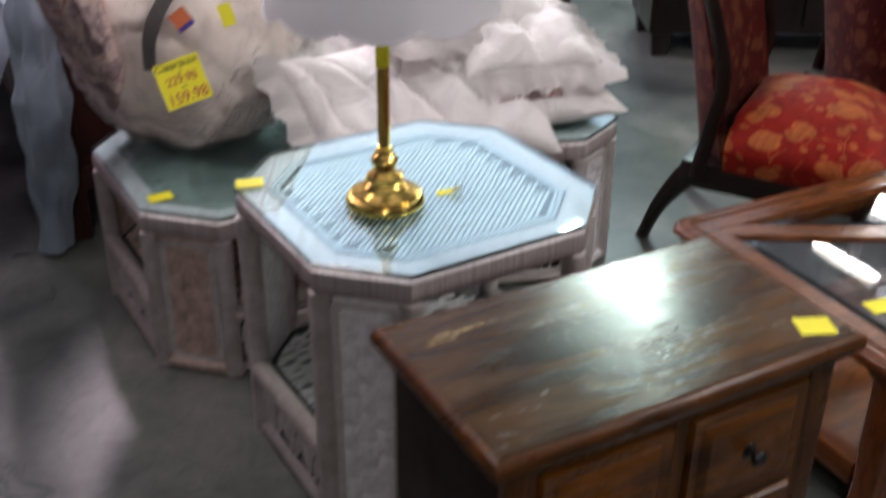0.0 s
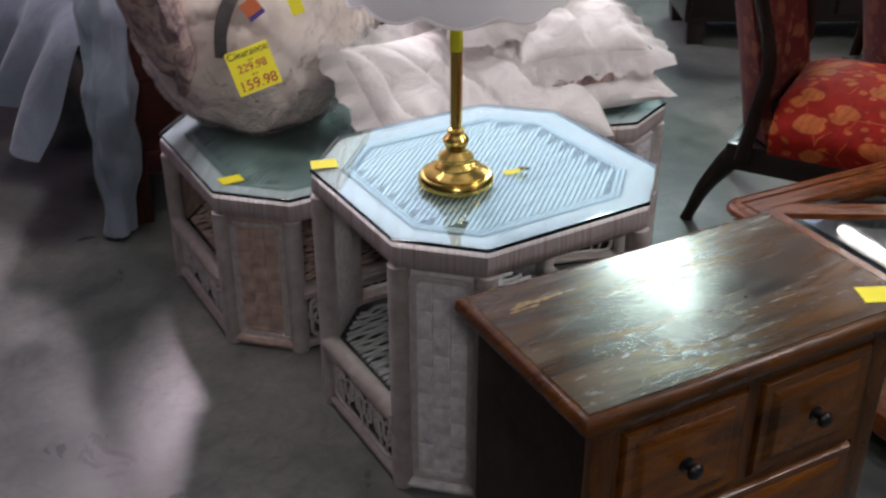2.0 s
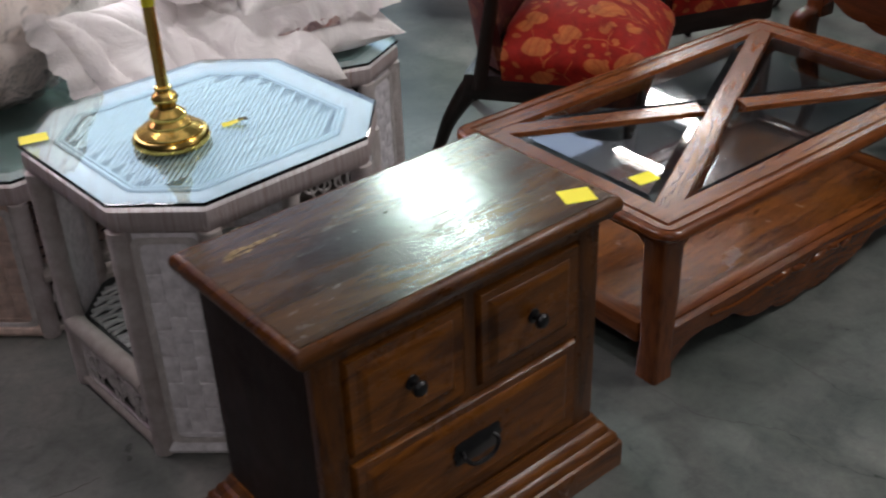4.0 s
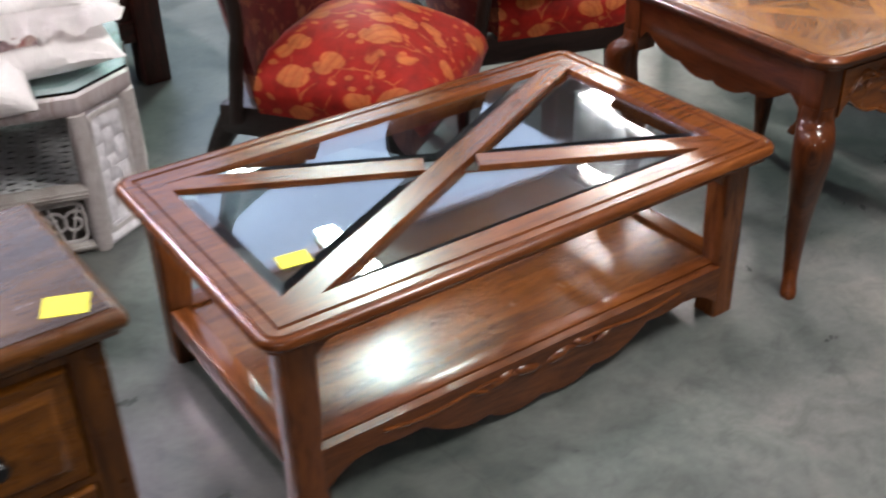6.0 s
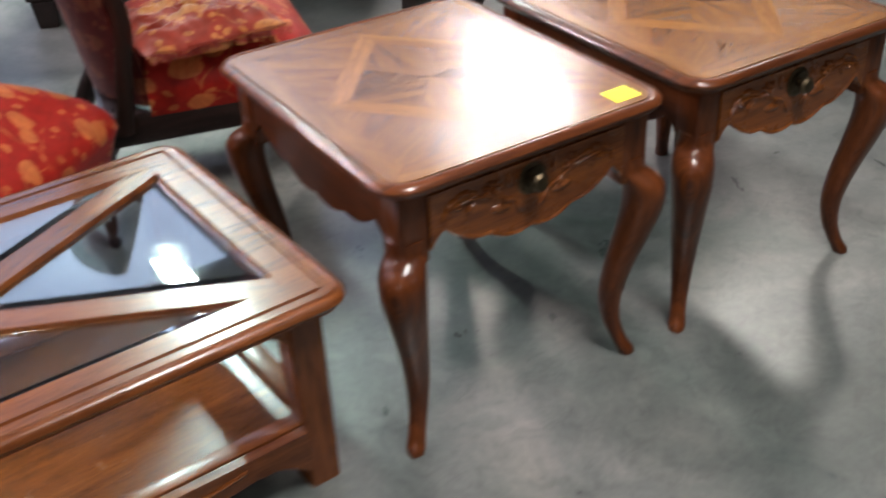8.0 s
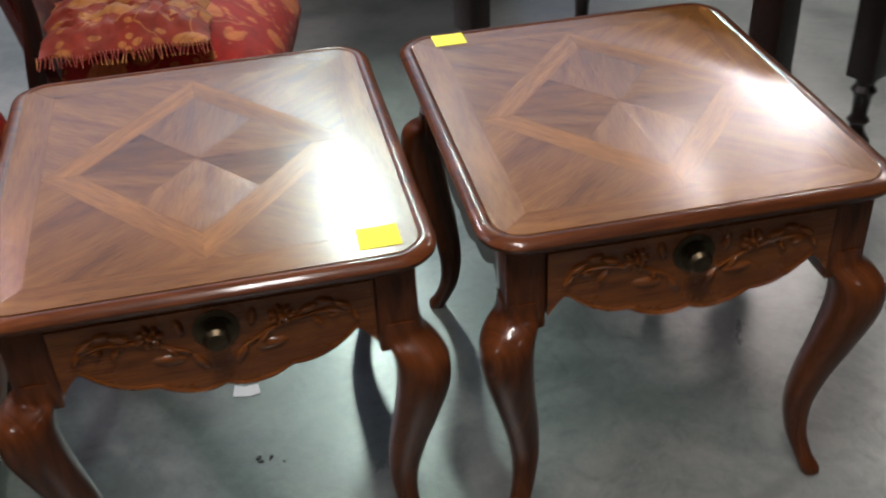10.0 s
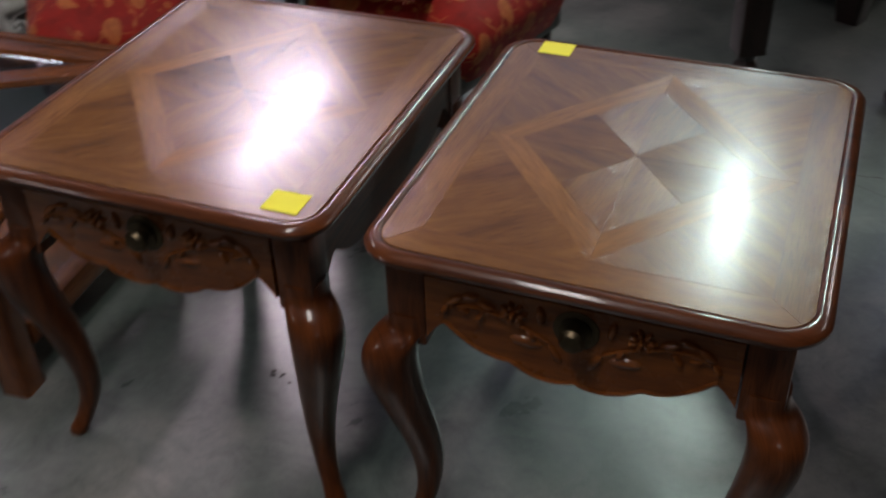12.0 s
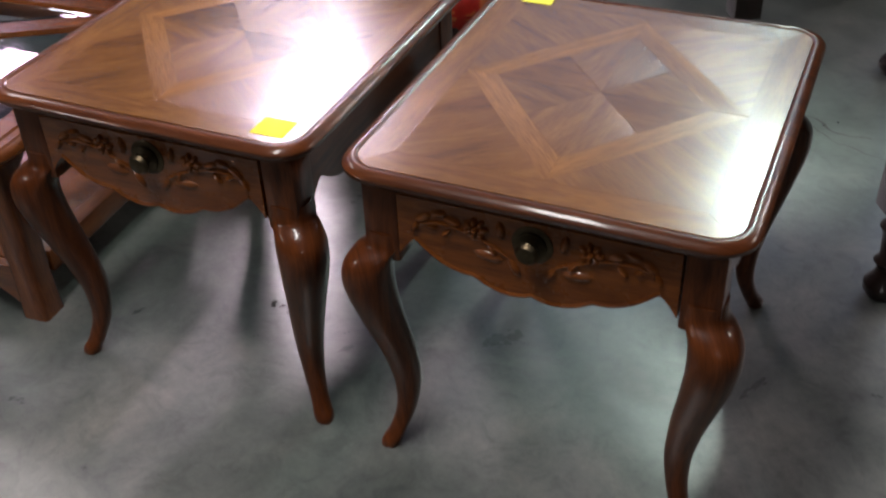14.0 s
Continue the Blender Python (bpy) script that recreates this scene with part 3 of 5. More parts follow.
def coffee_table(x, y, turn):
    L, W, h = CT["L"], CT["W"], CT["h"]
    t = thing("coffee_table", "brown wooden coffee table with glass top and lower shelf", "coffee table", x, y, 0, turn)
    fw = 0.088
    fr = bmesh.new()
    outer = [(0.024, h - 0.040), (0.016, h - 0.036), (0.016, h - 0.028), (0.006, h - 0.024), (0.0, h - 0.016), (0.001, h - 0.008), (0.006, h - 0.003), (0.013, h - 0.0015), (0.015, h - 0.003), (0.018, h), (0.034, h), (0.036, h - 0.0045), (0.041, h - 0.0045), (0.043, h - 0.0002), (fw - 0.002, h - 0.0002), (fw, h - 0.003), (fw, h - 0.034)]
    rings = [rrect(L - 2 * o, W - 2 * o, max(0.048 - o * 1.1, 0.001), z, 6) for o, z in outer]
    loft(fr, rings + [rings[0]], cap=False)
    top = part("top_frame", fr, M_COFFEE, t, axis=0)
    a, b = L / 2 - fw, W / 2 - fw
    ang = math.atan2(b, a)
    bw = 0.027
    for k, s in enumerate((1, -1)):
        bar = bmesh.new()
        R = Matrix.Rotation(s * ang, 4, "Z")
        half = math.hypot(a, b) + 0.006
        spans = ((-half, half),) if k == 0 else ((-half, -0.052), (0.052, half))
        for p, q in spans:
            box(bar, p, q, -bw, bw, h - 0.020, h - 0.0008 - 0.0006 * k, 0.002)
        bmesh.ops.transform(bar, matrix=R, verts=bar.verts)
        part("cross_bar", bar, M_COFFEE, top, smooth=False, axis=(s * ang, 0.3 * k))
    ux, uy = math.cos(ang), math.sin(ang)
    off = 0.030
    for sx, sy in ((0, 1), (0, -1), (1, 0), (-1, 0)):
        g = bmesh.new()
        if sx == 0:
            tri = [(0, sy * off / ux), (a - off / uy - 0.004, sy * (b - 0.003)), (-(a - off / uy - 0.004), sy * (b - 0.003))]
        else:
            tri = [(sx * off / uy, 0), (sx * (a - 0.003), b - off / ux - 0.004), (sx * (a - 0.003), -(b - off / ux - 0.004))]
        cx = sum(p[0] for p in tri) / 3
        cy = sum(p[1] for p in tri) / 3
        def shrink(o):
            return [(cx + (px - cx) * (1 - o), cy + (py - cy) * (1 - o)) for px, py in tri]
        loft(g, [[(px, py, h - 0.014) for px, py in shrink(0)], [(px, py, h - 0.0095) for px, py in shrink(0)], [(px, py, h - 0.0045) for px, py in shrink(0.14)]])
        gp = part("glass_pane", g, M_PANE, top, "beveled glass pane", smooth=False)
        gp.visible_shadow = False
    lx, ly = L / 2 - 0.042, W / 2 - 0.042
    for sx in (-1, 1):
        for sy in (-1, 1):
            lg = bmesh.new()
            rings = []
            for z, o, grow in ((h - 0.038, 0, 0.062), (0.20, 0.0, 0.060), (0.10, 0.0, 0.054), (0.03, 0.0, 0.058), (0.0, 0.0, 0.060)):
                rings.append([(sx * (lx - grow / 2) + u, sy * (ly - grow / 2) + v, z) for u, v, _ in rrect(grow, grow, 0.008, 0, 3)])
            loft(lg, rings)
            part("leg", lg, M_COFFEE, t, axis=2)
    for s in (-1, 1):
        e = bmesh.new()
        scallop_panel(e, 2 * lx - 0.10, h - 0.040, lambda q: h - 0.062 - 0.035 * max(0, abs(q) - 0.9) / 0.1, 0.018, "x", s * (ly - 0.02))
        part("top_apron", e, M_COFFEE, t, axis=0)
        e = bmesh.new()
        scallop_panel(e, 2 * ly - 0.10, h - 0.040, lambda q: h - 0.062 - 0.035 * max(0, abs(q) - 0.85) / 0.15, 0.018, "y", s * (lx - 0.02))
        part("end_apron", e, M_COFFEE, t, axis=1)
        e = bmesh.new()
        scallop_panel(e, 2 * lx - 0.10, 0.128, shelf_edge, 0.020, "x", s * (ly - 0.012), 90)
        ap = part("shelf_apron", e, M_COFFEE, t, axis=0)
        e = bmesh.new()
        for q in (-1, 1):
            for u, z, r, an in ((0.04, 0.098, 0.035, 0.2), (0.10, 0.102, 0.032, -0.3), (0.15, 0.096, 0.022, 0.4)):
                bump_oval(e, q * u, z, -(ly - 0.0021), r, r * 0.33, an * q if q > 0 else math.pi - an, 1.1)
            tube(e, smooth_path([(q * 0.02, -(ly - 0.001), 0.09), (q * 0.12, -(ly - 0.001), 0.108), (q * 0.26, -(ly - 0.001), 0.098), (q * 0.36, -(ly - 0.001), 0.11)], 4), 0.004, 6)
        if s > 0:
            bmesh.ops.rotate(e, matrix=Matrix.Rotation(math.pi, 3, "Z"), verts=e.verts)
        part("carving", e, M_COFFEE, ap, axis=0)
        e = bmesh.new()
        box(e, s * lx - 0.045 * (s > 0) - 0.0 , s * lx + 0.045 * (s < 0), -ly + 0.06, ly - 0.06, 0.085, 0.135, 0.004)
        part("shelf_end_rail", e, M_COFFEE, t, axis=1)
    e = bmesh.new()
    box(e, -lx + 0.046, lx - 0.046, -ly + 0.024, ly - 0.024, 0.108, 0.124, 0.002)
    sh = part("shelf", e, M_SHELF, t, "polished wooden shelf panel", smooth=False, axis=0)
    e = bmesh.new()
    for s in (-1, 1):
        box(e, -lx + 0.05, lx - 0.05, s * (ly - 0.042) - 0.018, s * (ly - 0.042) + 0.018, 0.1245, 0.131, 0.003)
    part("shelf_moulding", e, M_COFFEE, sh, axis=0)
    return t


M_COFFEE = wood("coffee_table_wood", (0.19, 0.060, 0.015), (0.095, 0.027, 0.008), 0.22, 0.25, 1.0, 0.3, 0.4)
M_SHELF = wood("coffee_table_shelf", (0.21, 0.072, 0.014), (0.095, 0.028, 0.007), 0.22, 0.3, 0.6)
M_PANE = glass("beveled_glass", (0.50, 0.58, 0.62), 0.006, 1.75)
coffee_table(1.363, 2.136, 0.435)

# ---- nightstand ----


def nightstand(x, y, turn):
    w, d, h = 0.672, 0.379, 0.598
    t = thing("nightstand", "brown wooden nightstand with three drawers and a scuffed top", "nightstand", x, y, 0, turn)
    bx0, bx1, by = -w / 2 + 0.034, w / 2 - 0.034, d / 2 - 0.026
    bm = bmesh.new()
    slab(bm, w, d, 0.008, [(0.030, h - 0.050), (0.026, h - 0.044), (0.014, h - 0.040), (0.012, h - 0.032), (0.003, h - 0.026), (0.0, h - 0.018), (0.002, h - 0.008), (0.008, h - 0.002), (0.014, h)], 3)
    tp = part("top", bm, M_PINE, t, axis=0)
    bm = bmesh.new()
    box(bm, -w / 2 + 0.016, w / 2 - 0.016, -d / 2 + 0.016, d / 2 - 0.016, h - 0.003, h + 0.0012, 0.0008)
    part("top_panel", bm, M_PINE_TOP, tp, "worn, scratched and scuffed top surface", smooth=False, axis=0)
    rs = random.Random(8)
    bm = bmesh.new()
    for k in range(16):
        x0 = -0.285 + 0.10 * rs.random()
        y0 = 0.095 + 0.02 * rs.random() + (x0 + 0.285) * 0.10
        ln, wd = 0.015 + 0.03 * rs.random(), 0.0012 + 0.0025 * rs.random()
        prism(bm, [(x0, y0), (x0 + ln * 0.5, y0 - wd), (x0 + ln, y0 + 0.001), (x0 + ln * 0.5, y0 + wd)], h + 0.0012, h + 0.0016)
    tagged(part("scratch", bm, M_BARE, tp, "pale bare-wood scratch", smooth=False, axis=0), kind="stuff")
    bm = bmesh.new()
    for k in range(20):
        x0, y0 = rs.uniform(-0.05, 0.26), rs.uniform(-0.15, 0.15)
        rr = 0.0012 + 0.0018 * rs.random()
        prism(bm, [(x0 + rr * math.cos(q) * 1.6, y0 + rr * math.sin(q)) for q in (0, 1.1, 2.2, 3.2, 4.3, 5.3)], h + 0.0012, h + 0.0015)
    tagged(part("dent", bm, M_CRACKDARK, tp, "small dark dents and nicks", smooth=False, axis=0), kind="stuff")
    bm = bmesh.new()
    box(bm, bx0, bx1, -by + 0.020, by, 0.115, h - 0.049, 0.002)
    part("case", bm, M_PINE_SHADED, t, axis=2)
    bm = bmesh.new()
    st = 0.050
    for x0, x1 in ((bx0, bx0 + st), (bx1 - st, bx1)):
        box(bm, x0, x1, -by, -by + 0.0195, 0.115, h - 0.050, 0.003)
    mid = (bx0 + bx1) / 2
    box(bm, bx0 + st, bx1 - st, -by + 0.001, -by + 0.0195, h - 0.062, h - 0.050)
    box(bm, bx0 + st, bx1 - st, -by + 0.001, -by + 0.0195, 0.333, 0.345)
    box(bm, bx0 + st, bx1 - st, -by + 0.001, -by + 0.0195, 0.115, 0.130)
    box(bm, mid - 0.012, mid + 0.012, -by + 0.001, -by + 0.0195, 0.345, h - 0.062)
    part("face_frame", bm, M_PINE, t, axis=2)

    def front(nm, x0, x1, z0, z1):
        b = bmesh.new()
        g = 0.004
        x0, x1, z0, z1 = x0 + g, x1 - g, z0 + g, z1 - g
        rings = []
        for o, yy in ((0, 0.018), (0, 0.002), (0.004, -0.006), (0.018, -0.004), (0.022, -0.003), (0.034, -0.012), (0.036, -0.012)):
            rings.append([(x0 + o, -by + yy, z0 + o), (x1 - o, -by + yy, z0 + o), (x1 - o, -by + yy, z1 - o), (x0 + o, -by + yy, z1 - o)])
        loft(b, rings)
        return part(nm, b, M_PINE_LIT, t, axis=0)

    for x0, x1 in ((bx0 + st, mid - 0.012), (mid + 0.012, bx1 - st)):
        f = front("drawer", x0, x1, 0.345, h - 0.062)
        k = bmesh.new()
        kx, kz = (x0 + x1) / 2, 0.440
        loft(k, [[(kx + r * math.cos(q), -by + yy, kz + r * math.sin(q)) for q in (2 * math.pi * i / 20 for i in range(20))] for r, yy in ((0.014, -0.011), (0.013, -0.014), (0.006, -0.016), (0.006, -0.024), (0.013, -0.029), (0.0145, -0.034), (0.011, -0.039), (0.004, -0.041))])
        part("knob", k, M_BLACKMETAL, f, "round black metal knob")
    f = front("drawer", bx0 + st, bx1 - st, 0.130, 0.333)
    k = bmesh.new()
    kx, kz = (bx0 + bx1) / 2, 0.236
    plate = []
    for i in range(32):
        q = 2 * math.pi * i / 32
        r = 1 / (abs(math.cos(q)) ** 5 + abs(math.sin(q)) ** 5) ** 0.2 + 0.05 * math.cos(8 * q)
        plate.append((0.054 * r * math.cos(q), 0.025 * r * math.sin(q)))
    loft(k, [[(kx + u * s, -by + yy, kz + v * s) for u, v in plate] for s, yy in ((1, -0.0115), (1, -0.014), (0.9, -0.0155))])
    tube(k, smooth_path([(kx - 0.036, -by - 0.014, kz + 0.004), (kx - 0.038, -by - 0.026, kz - 0.004), (kx - 0.024, -by - 0.030, kz - 0.020), (kx, -by - 0.031, kz - 0.024), (kx + 0.024, -by - 0.030, kz - 0.020), (kx + 0.038, -by - 0.026, kz - 0.004), (kx + 0.036, -by - 0.014, kz + 0.004)], 4), 0.0042, 8)
    part("bail_pull", k, M_BLACKMETAL, f, "black metal plate with a drop bail handle")
    bm = bmesh.new()
    loft(bm, [rrect(bx1 - bx0 + 2 * o, 2 * by + 2 * o, 0.006, z, 3, (bx0 + bx1) / 2, 0) for o, z in ((0.047, 0.0), (0.047, 0.050), (0.046, 0.056), (0.041, 0.059), (0.041, 0.064), (0.038, 0.074), (0.030, 0.080), (0.027, 0.081), (0.027, 0.087), (0.022, 0.096), (0.014, 0.101), (0.011, 0.102), (0.011, 0.110), (0.006, 0.120), (-0.004, 0.1205))])
    part("plinth", bm, M_PINE, t, "moulded base", axis=0)
    return t


M_BARE = wood("bare_scratched_wood", (0.62, 0.48, 0.26), (0.45, 0.32, 0.16), 0.6, 0.0)
M_CRACKDARK = plain("dark_nick", (0.02, 0.012, 0.008), 0.7, 0, 0.2, 40.0, 0.0)
# lit copy of the stained pine: drawer fronts brightened in their colour
M_PINE_LIT = wood("lit_pine_drawer", (0.25, 0.088, 0.011), (0.060, 0.018, 0.003), 0.26, 0.12)
nightstand(0.445, 1.464, 0.468)

# ---- wicker tables ----


def wicker_table(x, y, turn, h, a, b, c, label, aged=False):
    t = thing("wicker_table", label, "wicker end table", x, y, 0, turn, "octagonal wicker end tables")
    mw = M_WEAVE_PINK if aged else M_WEAVE
    mp = M_WEAVE_PINK if aged else M_PANEL
    h0 = h - 0.008
    bm = bmesh.new()
    loft(bm, [octo(a, b, c, h0, 0.003), octo(a, b, c, h0 + 0.0015), octo(a, b, c, h - 0.0015), octo(a, b, c, h, 0.003)])
    g = part("glass_top", bm, M_GLASS, t, "clear glass top with a dark green edge", smooth=False)
    g.visible_shadow = False
    bm = bmesh.new()
    for z, o in ((h0 - 0.0015, 0.0),):
        rings = [octo(a, b, c, z0, o0) for o0, z0 in ((0.050, h0 - 0.056), (0.010, h0 - 0.056), (0.002, h0 - 0.046), (0.000, h0 - 0.030), (0.002, h0 - 0.010), (0.012, h0 - 0.002), (0.050, h0 - 0.001), (0.062, h0 - 0.008))]
        loft(bm, rings, cap=False)
    part("wrapped_rim", bm, M_RIM, t, "rim wrapped in whitewashed rattan")
    # near-black sheet whose colour stands for the shade between the strands
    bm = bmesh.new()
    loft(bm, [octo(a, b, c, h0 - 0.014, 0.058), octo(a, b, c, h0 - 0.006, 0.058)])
    tp = part("woven_top", bm, M_GAP_SHADE, t, smooth=False)
    # the weave of the top: slanted raised strands side by side in rows
    rng = random.Random(5)
    ia, ib, ic = a - 0.086, b - 0.086, c - 0.048
    bm = bmesh.new()
    z = h0 - 0.0045
    rows = 10
    pitch = 2 * ib / rows
    for j in range(rows):
        yy = -ib + (j + 0.5) * pitch
        span = ia if abs(yy) < ib - ic else ia - (abs(yy) - (ib - ic))
        xx = -span + 0.006 + 0.005 * rng.random()
        while xx < span - 0.006:
            sl = 0.024 + 0.0014 * rng.random()
            hw = 0.0042 + 0.0006 * rng.random()
            e = pitch * 0.5
            prev = None
            for q in (-1, -0.5, 0, 0.5, 1):
                zz = z - 0.0012 * abs(q) ** 3
                ww = hw + 0.0037 * q * q
                row = [bm.verts.new((xx + sl * q + o * ww, yy + e * q, zz - (0.0012 if o else 0.0))) for o in (-1, 0, 1)]
                if prev:
                    bm.faces.new((prev[0], prev[1], row[1], row[0]))
                    bm.faces.new((prev[1], prev[2], row[2], row[1]))
                prev = row
            xx += 0.0158
    tagged(part("weave", bm, M_WEAVE_LOW if h < 0.5 else mw, tp), kind="stuff")
    for o in (0.066, 0.076):
        bm = bmesh.new()
        ring = [Vector(p) for p in octo(a, b, c, h0 - 0.0055, o)]
        for p, q in zip(ring, ring[1:] + ring[:1]):
            tube(bm, [p, q], 0.0042, 6)
        part("edge_cane", bm, M_WEAVE_LOW if h < 0.5 else M_EDGE, tp)
    # posts at the eight corners
    body = octo(a, b, c, 0, 0.010)
    for k, (px, py, _) in enumerate(body):
        bm = bmesh.new()
        s = 0.010 / math.hypot(px, py)
        tube(bm, [(px * (1 - s), py * (1 - s), z) for z in (0.0, 0.02, h0 * 0.5, h0 - 0.054)], [0.022, 0.023, 0.0225, 0.0225], 12)
        part("post", bm, M_RATTAN, t)
    shelf_z = 0.165
    for k in range(8):
        p, q = Vector(body[k]), Vector(body[(k + 1) % 8])
        p, q = p * 0.985, q * 0.985
        dvec = (q - p)
        ln = dvec.length
        e = dvec / ln
        out = Vector((e.y, -e.x, 0.0))
        if out.dot((p + q) / 2) < 0:
            out = -out

        def at(u, z, o=0.0):
            r = p + e * (u * ln) + out * o
            return (r.x, r.y, z)

        if k % 2 == 1:
            bm = bmesh.new()
            m0, m1 = 0.08, 0.92
            for z0, z1, u0, u1, o in ((0.012, h0 - 0.056, m0, m1, -0.006),):
                vs = [bm.verts.new(at(u, z, oo)) for u, z, oo in ((u0, z0, o), (u1, z0, o), (u1, z1, o), (u0, z1, o), (u0, z0, o - 0.008), (u1, z0, o - 0.008), (u1, z1, o - 0.008), (u0, z1, o - 0.008))]
                for f in ((0, 1, 2, 3), (7, 6, 5, 4), (0, 4, 5, 1), (1, 5, 6, 2), (2, 6, 7, 3), (3, 7, 4, 0)):
                    bm.faces.new([vs[i] for i in f])
            pn = part("corner_panel", bm, mp, t, "woven cane panel", smooth=False)
            bm = bmesh.new()
            n_col = 3
            n_row = max(4, int((h0 - 0.14) / 0.062))
            tube(bm, [at(0.06, 0.014, 0), at(0.94, 0.014, 0)], 0.014, 8)
            for r_ in range(n_row):
                for c_ in range(n_col):
                    step = (h0 - 0.135) / n_row
                    z0 = 0.045 + step * (r_ + (0.5 if c_ == 1 else 0.0))
                    z1 = min(z0 + step, h0 - 0.085)
                    for s_ in range(6):
                        u = 0.19 + 0.62 * (c_ + (s_ + 0.5) / 6.6) / n_col
                        tube(bm, [at(u, z0 + 0.001, -0.007), at(u, z0 + 0.012, -0.001), at(u, z1 - 0.012, -0.001), at(u, z1 - 0.001, -0.007)], 0.0026 + 0.0006 * rng.random(), 5)
                tube(bm, [at(0.20, 0.045 + (h0 - 0.135) * r_ / n_row, -0.004), at(0.80, 0.045 + (h0 - 0.135) * r_ / n_row, -0.004)], 0.0024, 5)
            tagged(part("cane_weave", bm, mp, pn), kind="stuff")
            bm = bmesh.new()
            for inset in (0.0, 0.035, 0.07):
                u0, u1, z0, z1, r = 0.13 + inset * 0.9, 0.87 - inset * 0.9, 0.028 + inset * 0.10, h0 - 0.072 - inset * 0.10, 0.018
                ru = r / ln
                path = []
                for cu, cz, a0 in ((u1 - ru, z1 - r, 0), (u0 + ru, z1 - r, 90), (u0 + ru, z0 + r, 180), (u1 - ru, z0 + r, 270)):
                    for i in range(5):
                        an = radians(a0 + 22.5 * i)
                        path.append(at(cu + ru * math.cos(an), cz + r * math.sin(an), 0.001))
                tube(bm, path + [path[0]], 0.0032, 6)
            part("cane_frame", bm, M_CANE, pn, "double cane beading")
        else:
            bm = bmesh.new()
            tube(bm, [at(0.03, shelf_z, 0), at(0.97, shelf_z, 0)], 0.022, 12)
            tube(bm, [at(0.03, 0.016, 0), at(0.97, 0.016, 0)], 0.014, 10)
            sk = part("side_rail", bm, M_RATTAN_SIDE, t, "wrapped rattan rails")
            bm = bmesh.new()
            path = []
            u0, u1, z0, z1, r = 0.10, 0.90, 0.032, shelf_z - 0.028, 0.02
            ru = r / ln
            for cu, cz, a0 in ((u1 - ru, z1 - r, 0), (u0 + ru, z1 - r, 90), (u0 + ru, z0 + r, 180), (u1 - ru, z0 + r, 270)):
                for i in range(5):
                    an = radians(a0 + 22.5 * i)
                    path.append(at(cu + ru * math.cos(an), cz + r * math.sin(an), 0.0))
            tube(bm, path + [path[0]], 0.0055, 6)
            zc = (z0 + z1) / 2
            for i in range(6):
                u = 0.17 + 0.66 * i / 5
                sgn = 1 if i % 2 else -1
                loop = []
                for j in range(17):
                    th = j / 16 * math.pi * 2.6
                    rr = 0.033 * (1 - 0.72 * j / 16)
                    loop.append(at(u + sgn * rr * math.cos(th) / ln, zc + rr * math.sin(th) * 1.1, 0.0))
                tube(bm, loop, 0.0042, 5)
                tube(bm, [at(u - 0.035, zc - sgn * 0.045, 0), at(u, zc, 0), at(u + 0.035, zc + sgn * 0.045, 0)], 0.0038, 5)
            tagged(part("scroll_skirt", bm, M_CANE, t, "open cane scrollwork"), "open cane scrollwork", kind="stuff")
            # dark sheet added behind the scrollwork in place of the shaded inside
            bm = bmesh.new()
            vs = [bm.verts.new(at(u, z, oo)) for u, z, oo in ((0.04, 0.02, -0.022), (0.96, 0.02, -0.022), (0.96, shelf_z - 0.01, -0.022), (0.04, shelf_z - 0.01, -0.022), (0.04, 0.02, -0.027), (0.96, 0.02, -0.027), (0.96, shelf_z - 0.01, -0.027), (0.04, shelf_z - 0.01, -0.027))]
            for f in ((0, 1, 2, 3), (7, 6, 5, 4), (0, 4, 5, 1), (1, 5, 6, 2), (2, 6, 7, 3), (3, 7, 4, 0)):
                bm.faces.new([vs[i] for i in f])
            part("skirt_shade", bm, M_SKIRT_SHADE, t, smooth=False)
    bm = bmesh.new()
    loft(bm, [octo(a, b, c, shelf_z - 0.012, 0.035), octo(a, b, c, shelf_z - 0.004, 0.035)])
    sh = part("shelf", bm, M_GAP_SHADE, t, smooth=False)
    bm = bmesh.new()
    for j in range(int(2 * (b - 0.06) / 0.016)):
        yy = -(b - 0.06) + (j + 0.5) * 0.016
        span = (a - 0.05) if abs(yy) < (b - 0.06) - c * 0.7 else (a - 0.05) - (abs(yy) - ((b - 0.06) - c * 0.7))
        pts = [(-span + 2 * span * i / 18, yy + 0.004 * math.sin(i * 1.4 + j), shelf_z + 0.0035 * math.sin(i * 2.09 + j * math.pi)) for i in range(19)]
        tube(bm, pts, 0.0052, 5)
    tagged(part("shelf_weave", bm, mw, sh), kind="stuff")
    return t


def wrapped_rim():
    """Upright wraps of rattan round the rim, some of them browner."""
    m, nt, b = material("wrapped_rim_rattan")
    v = coords(nt, "Object", (1, 1, 1), (0, 0, 0.54))
    streak = nt.nodes.new("ShaderNodeMapping")
    streak.inputs["Scale"].default_value = (150, 0.001, 4)
    nt.links.new(v, streak.inputs[0])
    n = noise_tex(nt, streak.outputs[0], 1.0, 4, 0.7)
    c = ramp(nt, n, [(0.30, (0.28, 0.19, 0.15)), (0.44, (0.40, 0.34, 0.33)), (0.66, (0.50, 0.46, 0.47))]).outputs[0]
    nt.links.new(c, b.inputs["Base Color"])
    b.inputs["Roughness"].default_value = 0.5
    bump(nt, b, n, 0.9, 0.004)
    return m


